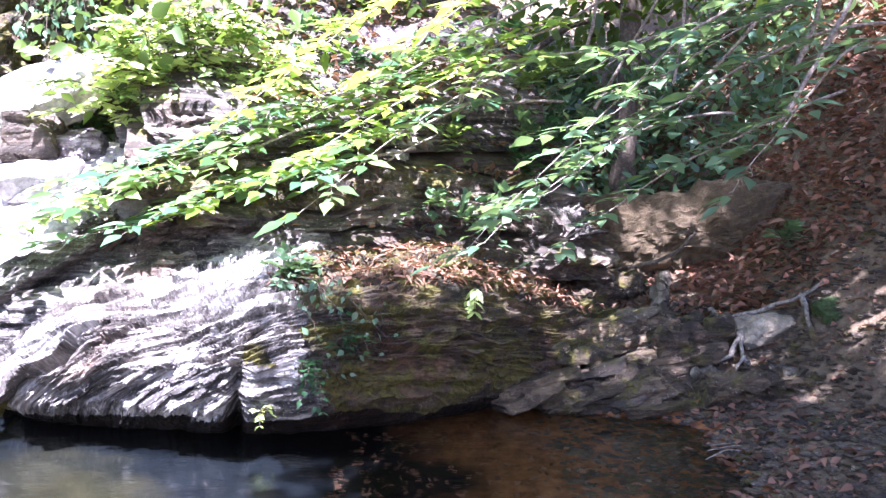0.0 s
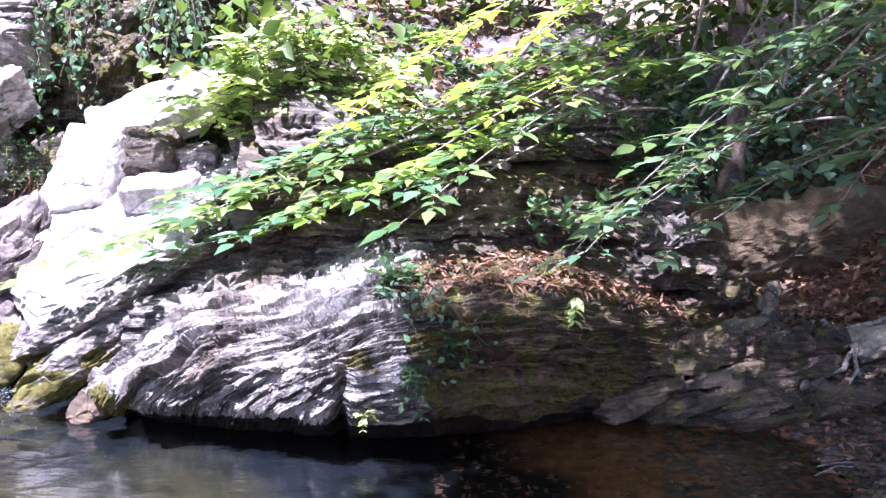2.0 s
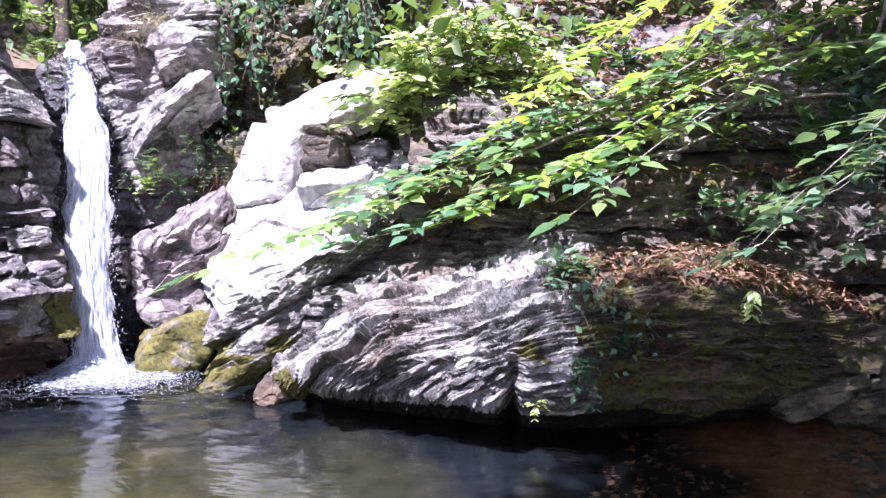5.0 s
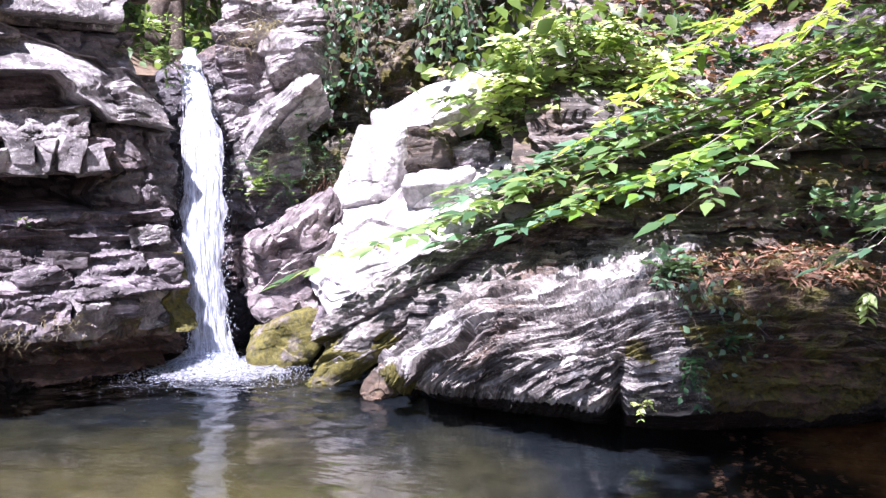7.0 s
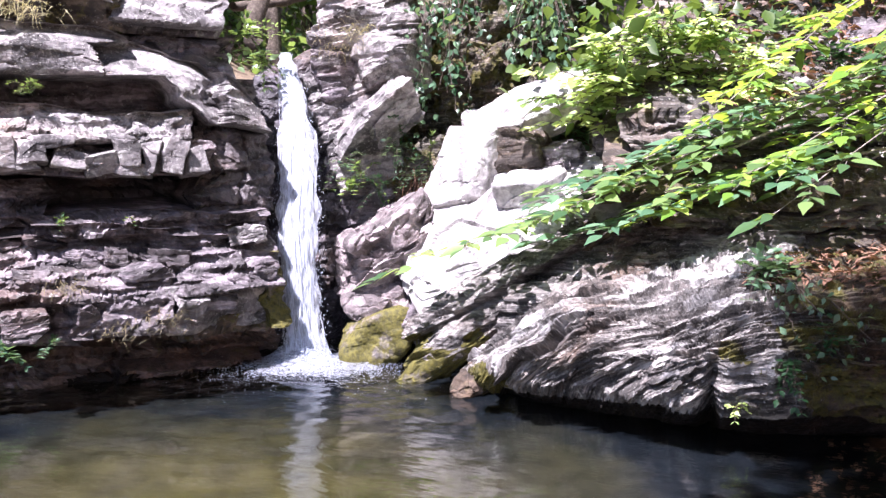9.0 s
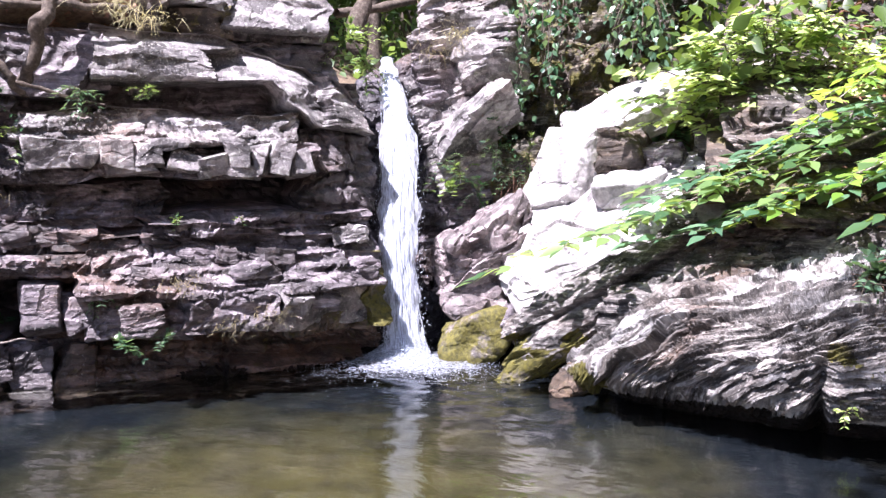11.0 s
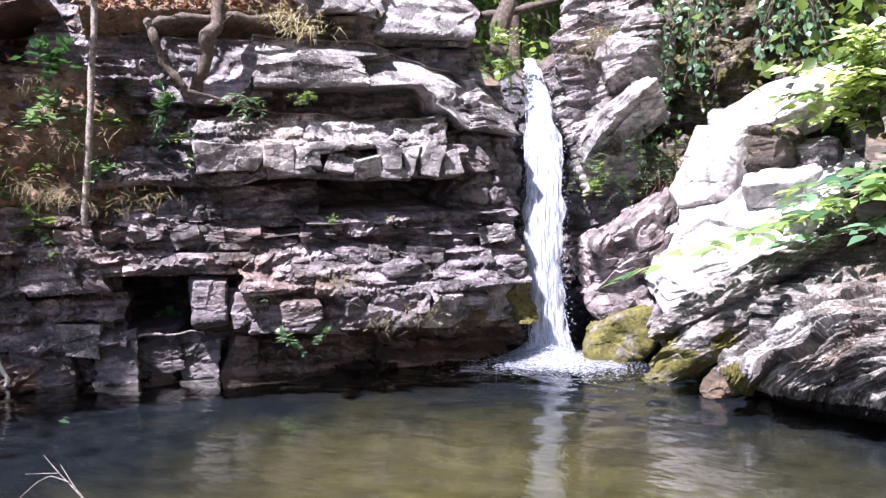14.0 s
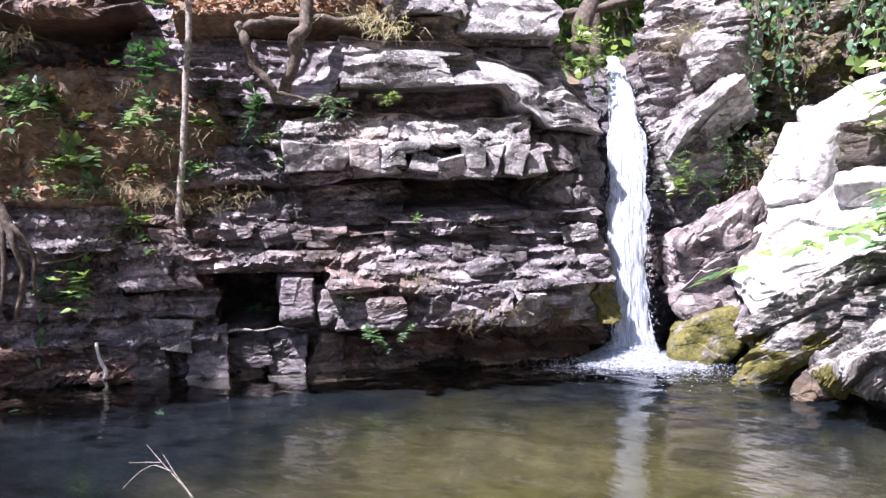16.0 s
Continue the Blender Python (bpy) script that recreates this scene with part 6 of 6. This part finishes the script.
grass_tuft("dry roots and grass below the earthy face", (-4.04, 7.05, 1.57), 140, 0.3, 507, DRY, 0.14, (0.2, -0.2, -0.8))
grass_tuft("tuft of grass on the sloping slab", (-2.55, 6.51, 0.76), 90, 0.16, 508, GRASS, 0.08)


def climber(label, top, foot, n, size, seed, material=None, width=0.25):
    r = np.random.RandomState(seed)
    t = empty("climber", label, "climber")
    top, foot = np.array(top, float), np.array(foot, float)
    lines = []
    for k in range(7):
        o = np.array([r.normal(0, width * 0.6), r.normal(0, 0.05), 0])
        lines.append(bend(top + o, foot + o * 1.3 + np.array([0, 0, r.uniform(0, 0.5)]), 0, 14, 0.08, seed + k))
        add("vine", tubes("vine", [(lines[-1], np.linspace(0.006, 0.002, 14))], BARK), t)
    k, j = r.randint(0, 7, n), r.randint(0, 14, n)
    P = np.array(lines)[k, j] + r.normal(0, 0.06, (n, 3))
    A = r.normal(0, 0.7, (n, 3)) + np.array([0.1, -0.3, -0.5])
    N = r.normal(0, 0.4, (n, 3)) + np.array([0.3, -0.6, 0.6])
    ln = size * r.uniform(0.6, 1.3, n)
    add("foliage", leaf_cloud("foliage", P, A, N, ln, ln * 0.6, material or LEAF), t, kind="stuff")
    return t


climber("green climber hanging down the brown rock face", (-4.34, 7.49, 3.34), (-4.27, 7.30, 1.99), 250, 0.075, 520)
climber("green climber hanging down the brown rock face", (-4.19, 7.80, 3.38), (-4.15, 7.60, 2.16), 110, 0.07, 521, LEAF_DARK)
climber("green climber hanging over the dark hollow", (-3.74, 8.15, 3.45), (-3.58, 8.05, 2.66), 130, 0.075, 522)
climber("ivy trailing down the outcrop", outcrop_point(-0.95, 0.93), outcrop_point(-0.62, 0.42, 0.06), 150, 0.05, 523, LEAF, 0.12)
herb("green leafy plant on top of the outcrop", outcrop_point(-0.95, 0.9), 20, 0.07, 524, LEAF, 0.24)
herb("leafy plant on the outcrop's shaded face", outcrop_point(-0.5, 0.6), 9, 0.045, 525, LEAF_DARK, 0.2, out=(0.0, -0.6, -0.4))
herb("leafy plant on the outcrop's shaded face", outcrop_point(-0.7, 0.5), 9, 0.045, 528, LEAF_DARK, 0.2, out=(0.0, -0.6, -0.4))
herb("hanging sprig with pale leaves over the shaded rock", outcrop_point(0.18, 0.78, 0.08), 4, 0.085, 526, LEAF_BRIGHT, 0.2, out=(0.0, -0.3, -0.9))
herb("small plant at the outcrop's cleft", outcrop_point(-1.0, 0.22), 4, 0.035, 527, LEAF_BRIGHT, 0.06)
rock("moss_cushion", (-2.86, 5.5, 0.07), (0.4, 0.26, 0.18), (25, 34, 24), MOSS_BROWN, 413, None, "rusty brown moss on the rock at the waterline", "moss", n=34, cuts=10, sharp=7, rough=0.05, chip=0.02)

# ---- the right bank ----
rock("stone", (2.28, 6.3, 0.56), (0.44, 0.32, 0.17), (8, 9, -4), BANK_STONE, 602, None, "flat pale stone held by bare roots", "stone", "stones on the bank", n=34, cuts=5, sharp=32, chip=0.012)
rock("stone", (1.80, 6.11, 0.26), (0.16, 0.2, 0.1), (0, 24, 0), BANK_STONE, 604, None, "small pale stone on the bank", "stone", "stones on the bank", n=22)
rock("stone", (2.52, 6.02, 0.55), (0.2, 0.22, 0.15), (0, 14, 0), BANK, 605, None, "small brown stone under the roots", "stone", "stones on the bank", n=24, cuts=4)
rock("stone", (1.67, 6.89, 0.65), (0.16, 0.17, 0.42), (0, -12, 20), BANK_STONE, 606, None, "upright pale stone in the leafy bank", "stone", "stones on the bank", n=26, cuts=7, sharp=18, taper=0.7)
rock("stone", (2.26, 5.89, 0.31), (0.15, 0.14, 0.06), (0, 4, 0), BANK_STONE, 607, None, "flat pale stone on the gravel", "stone", "stones on the bank", n=22, cuts=5)
rock("moss_cushion", (2.72, 6.08, 0.72), (0.5, 0.4, 0.24), (0, 12, 0), DARK_MOSS, 603, None, "dark green moss over a half buried stone", "moss", n=34, cuts=10, sharp=9, rough=0.05, chip=0.02)
for i, (p, sz, tp) in enumerate((
        ((1.27, 6.79, 0.36), (1.5, 0.9, 0.22), 12), ((1.01, 7.40, 0.53), (1.5, 0.9, 0.22), 10), ((1.62, 6.44, 0.27), (1.2, 0.8, 0.18), 14),
        ((1.38, 6.26, 0.10), (1.3, 0.7, 0.18), 12), ((1.88, 6.53, 0.42), (0.9, 0.7, 0.18), 14), ((1.2, 8.02, 0.72), (1.6, 1.0, 0.3), 8),
        ((2.05, 5.93, 0.23), (0.8, 0.6, 0.14), 10), ((0.80, 6.32, 0.07), (0.9, 0.6, 0.16), 12))):
    rock("bank_slab", p, sz, (-10, tp, 5), BANK, 620 + i, None, "brown layered rock slab in the earthy bank", "rock slab", "slabs in the bank", n=64, cuts=12, rough=0.04, chip=0.06, grain=(3.2, 3.2, 15), fine=0.5)
# thin plates broken out of the tilted beds
plate_rnd = random.Random(631)
for i in range(20):
    z = 0.03 + 0.4 * (i // 4) / 4 + plate_rnd.uniform(-0.04, 0.04)
    x = 0.62 + 0.6 * z + 0.32 * (i % 4) + plate_rnd.uniform(-0.1, 0.1)
    rock("rock_plate", (x, 6.06 + 1.45 * z + plate_rnd.uniform(-0.05, 0.05), z + 0.03), (plate_rnd.uniform(0.3, 0.75), 0.5, plate_rnd.uniform(0.05, 0.11)), (-8, plate_rnd.uniform(10, 20), plate_rnd.uniform(-8, 14)), (BANK, BANK, BROWN)[i % 3], 640 + i, None, "thin tilted plate of brown rock in the bank", "rock plate", "plates in the bank", n=24, cuts=6, sharp=28, rough=0.012, chip=0.02, grain=(4, 4, 16))
earth = empty("earth_bank", "crumbling brown earth bank with a creeping root", "earth bank")
for i, (p, sz) in enumerate((((1.6, 8.0, 0.86), (2.7, 1.3, 0.74)), ((2.5, 7.7, 1.06), (1.1, 0.7, 0.6)), ((1.1, 8.04, 0.86), (1.1, 0.6, 0.5)))):
    rock("earth_face", p, sz, (-26, 5, -6), EARTH, 610 + i, earth, n=60, cuts=14, sharp=7, rough=0.07, chip=0.035)
litter("thick red brown leaves on the bank", 3600, on_ground(2.0, 4.2, 6.2, 8.4, 0.03), 0.08, 615, RED_DRY)
litter("scattered red brown leaves on the shore", 150, on_ground(1.6, 3.2, 4.2, 6.3, 0.02), 0.045, 616, RED_DRY)
wood("bare_roots", "pale bare roots hanging from the bank", "root", [
    ("root", [(1.99, 6.65, 0.62), (2.07, 6.3, 0.54), (2.06, 6.14, 0.45), (2.06, 6.0, 0.36)], 0.024, 0.012, 31),
    ("root", [(2.08, 6.22, 0.5), (1.96, 6.08, 0.38), (1.8, 6.08, 0.33)], 0.02, 0.009, 32),
    ("root", [(1.98, 6.45, 0.56), (2.24, 6.4, 0.66), (2.44, 6.25, 0.75), (2.61, 6.19, 0.89)], 0.02, 0.012, 33),
    ("root", [(2.48, 6.25, 0.79), (2.47, 6.06, 0.63), (2.53, 5.88, 0.5)], 0.018, 0.009, 34),
    ("root", [(2.05, 6.05, 0.4), (1.95, 5.98, 0.28), (1.9, 5.9, 0.22)], 0.012, 0.005, 37)], PALE_BARK)
wood("hanging_root", "brown root creeping out of the earth bank", "root", [
    ("root", [(1.42, 7.2, 0.84), (1.52, 7.02, 0.9), (1.66, 7.0, 0.93), (1.79, 6.99, 1.0), (1.92, 7.02, 1.1), (2.05, 7.4, 1.15)], 0.018, 0.01, 35)], BARK)
wood("driftwood_twigs", "thin pale twigs washed up at the water's edge", "twig", [
    ("twig", [(1.5, 4.98, 0.01), (1.64, 5.06, 0.05), (1.8, 5.04, 0.04), (2.02, 5.1, 0.06)], 0.0045, 0.002, 50),
    ("twig", [(1.55, 5.12, 0.02), (1.7, 5.1, 0.06), (1.82, 5.18, 0.03), (2.06, 4.88, 0.05)], 0.0035, 0.002, 51),
    ("twig", [(1.66, 4.9, 0.02), (1.78, 5.0, 0.04), (1.92, 5.2, 0.06)], 0.003, 0.0015, 52),
    ("twig", [(1.58, 5.22, 0.02), (1.86, 5.24, 0.05), (2.1, 5.05, 0.05)], 0.003, 0.0015, 53)], PALE_BARK)
wood("dead_branch", "pale dead branch lying on the gravel", "branch", [
    ("branch", [(1.98, 4.70, 0), (2.12, 4.61, 0), (2.33, 4.57, 0)], 0.02, 0.012, 36)], PALE_BARK)
# slender stems of the saplings
for i, (a, b, r0) in enumerate((
        ((0.08, 7.36, 2.03), (0.56, 7.85, 3.18), 0.018), ((-0.42, 7.69, 2.39), (0.18, 7.96, 3.20), 0.016), ((1.25, 7.67, 2.13), (1.75, 7.64, 3.08), 0.014),
        ((1.90, 7.69, 2.35), (1.98, 7.75, 3.19), 0.014), ((1.20, 7.91, 2.64), (1.29, 7.96, 3.27), 0.014), ((2.45, 6.48, 2.32), (2.65, 6.53, 3.00), 0.018),
        ((2.08, 5.65, 1.93), (2.62, 5.92, 2.83), 0.018), ((1.75, 6.57, 2.18), (2.28, 6.52, 2.79), 0.014), ((-0.38, 6.43, 1.65), (-0.05, 6.64, 1.84), 0.008))):
    wood("young_tree", "slender pale young tree rising from the bank", "young tree", [("stem", [a, tuple((np.array(a) + np.array(b)) / 2 + np.array([0.03, 0, 0.03])), b], r0, r0 * 0.8, 40 + i)], PALE_BARK, "young trees on the bank")
herb("pale green leafy sprig in a patch of light", (0.94, 7.69, 2.42), 8, 0.12, 640, LEAF_LIGHT, 0.3)
for i, p in enumerate(((0.15, 6.59, 1.20), (0.40, 6.80, 1.27), (2.55, 6.78, 1.11), (0.97, 7.33, 1.63), (1.64, 8.09, 2.33), (-0.10, 6.70, 1.31), (1.34, 8.08, 2.23), (0.67, 7.65, 1.86))):
    herb("low green plant among the fallen leaves", p, 9, 0.09, 650 + i, LEAF, 0.3)


def pebbles(label, n, place, size, seed, material):
    r = np.random.RandomState(seed)
    P = place(r, n)
    d, q = cube_sphere(5)
    k = size * r.uniform(0.4, 1.5, (n, 1, 1)) * np.stack([r.uniform(0.8, 1.5, n), r.uniform(0.8, 1.4, n), r.uniform(0.25, 0.5, n)], -1)[:, None]
    a = r.uniform(0, 6.28, n)
    V = d[None] * (1 + 0.15 * r.normal(0, 1, (n, len(d), 1))) * k
    V = np.stack([V[..., 0] * np.cos(a)[:, None] - V[..., 1] * np.sin(a)[:, None], V[..., 0] * np.sin(a)[:, None] + V[..., 1] * np.cos(a)[:, None], V[..., 2]], -1)
    Q = (q[None] + (np.arange(n) * len(d))[:, None, None]).reshape(-1, 4)
    add("gravel", mesh_from("gravel", (V + P[:, None]).reshape(-1, 3), Q, material, flat=True), None, label, "gravel", "stuff")


pebbles("brown grey flat gravel along the shore", 1900, on_ground(1.1, 3.0, 3.8, 6.6, -0.004), 0.02, 701, BANK)
pebbles("small pale stones scattered on the gravel", 240, on_ground(1.1, 2.7, 4.2, 6.4, 0.004), 0.014, 703, BANK_STONE)
pebbles("dark gravel along the shore", 2200, on_ground(0.7, 3.2, 3.8, 6.9, -0.004), 0.024, 702, BROWN)

litter("brown fallen leaves on the rock steps", 1100, on_bank, 0.085, 710)
place_rnd = np.random.RandomState(711)
for i, p in enumerate(on_bank(place_rnd, 16)):
    herb("low green plant on the leafy rock steps", tuple(p), 9, 0.09, 720 + i, (LEAF, LEAF_DARK, LEAF_LIGHT)[i % 3], 0.3)
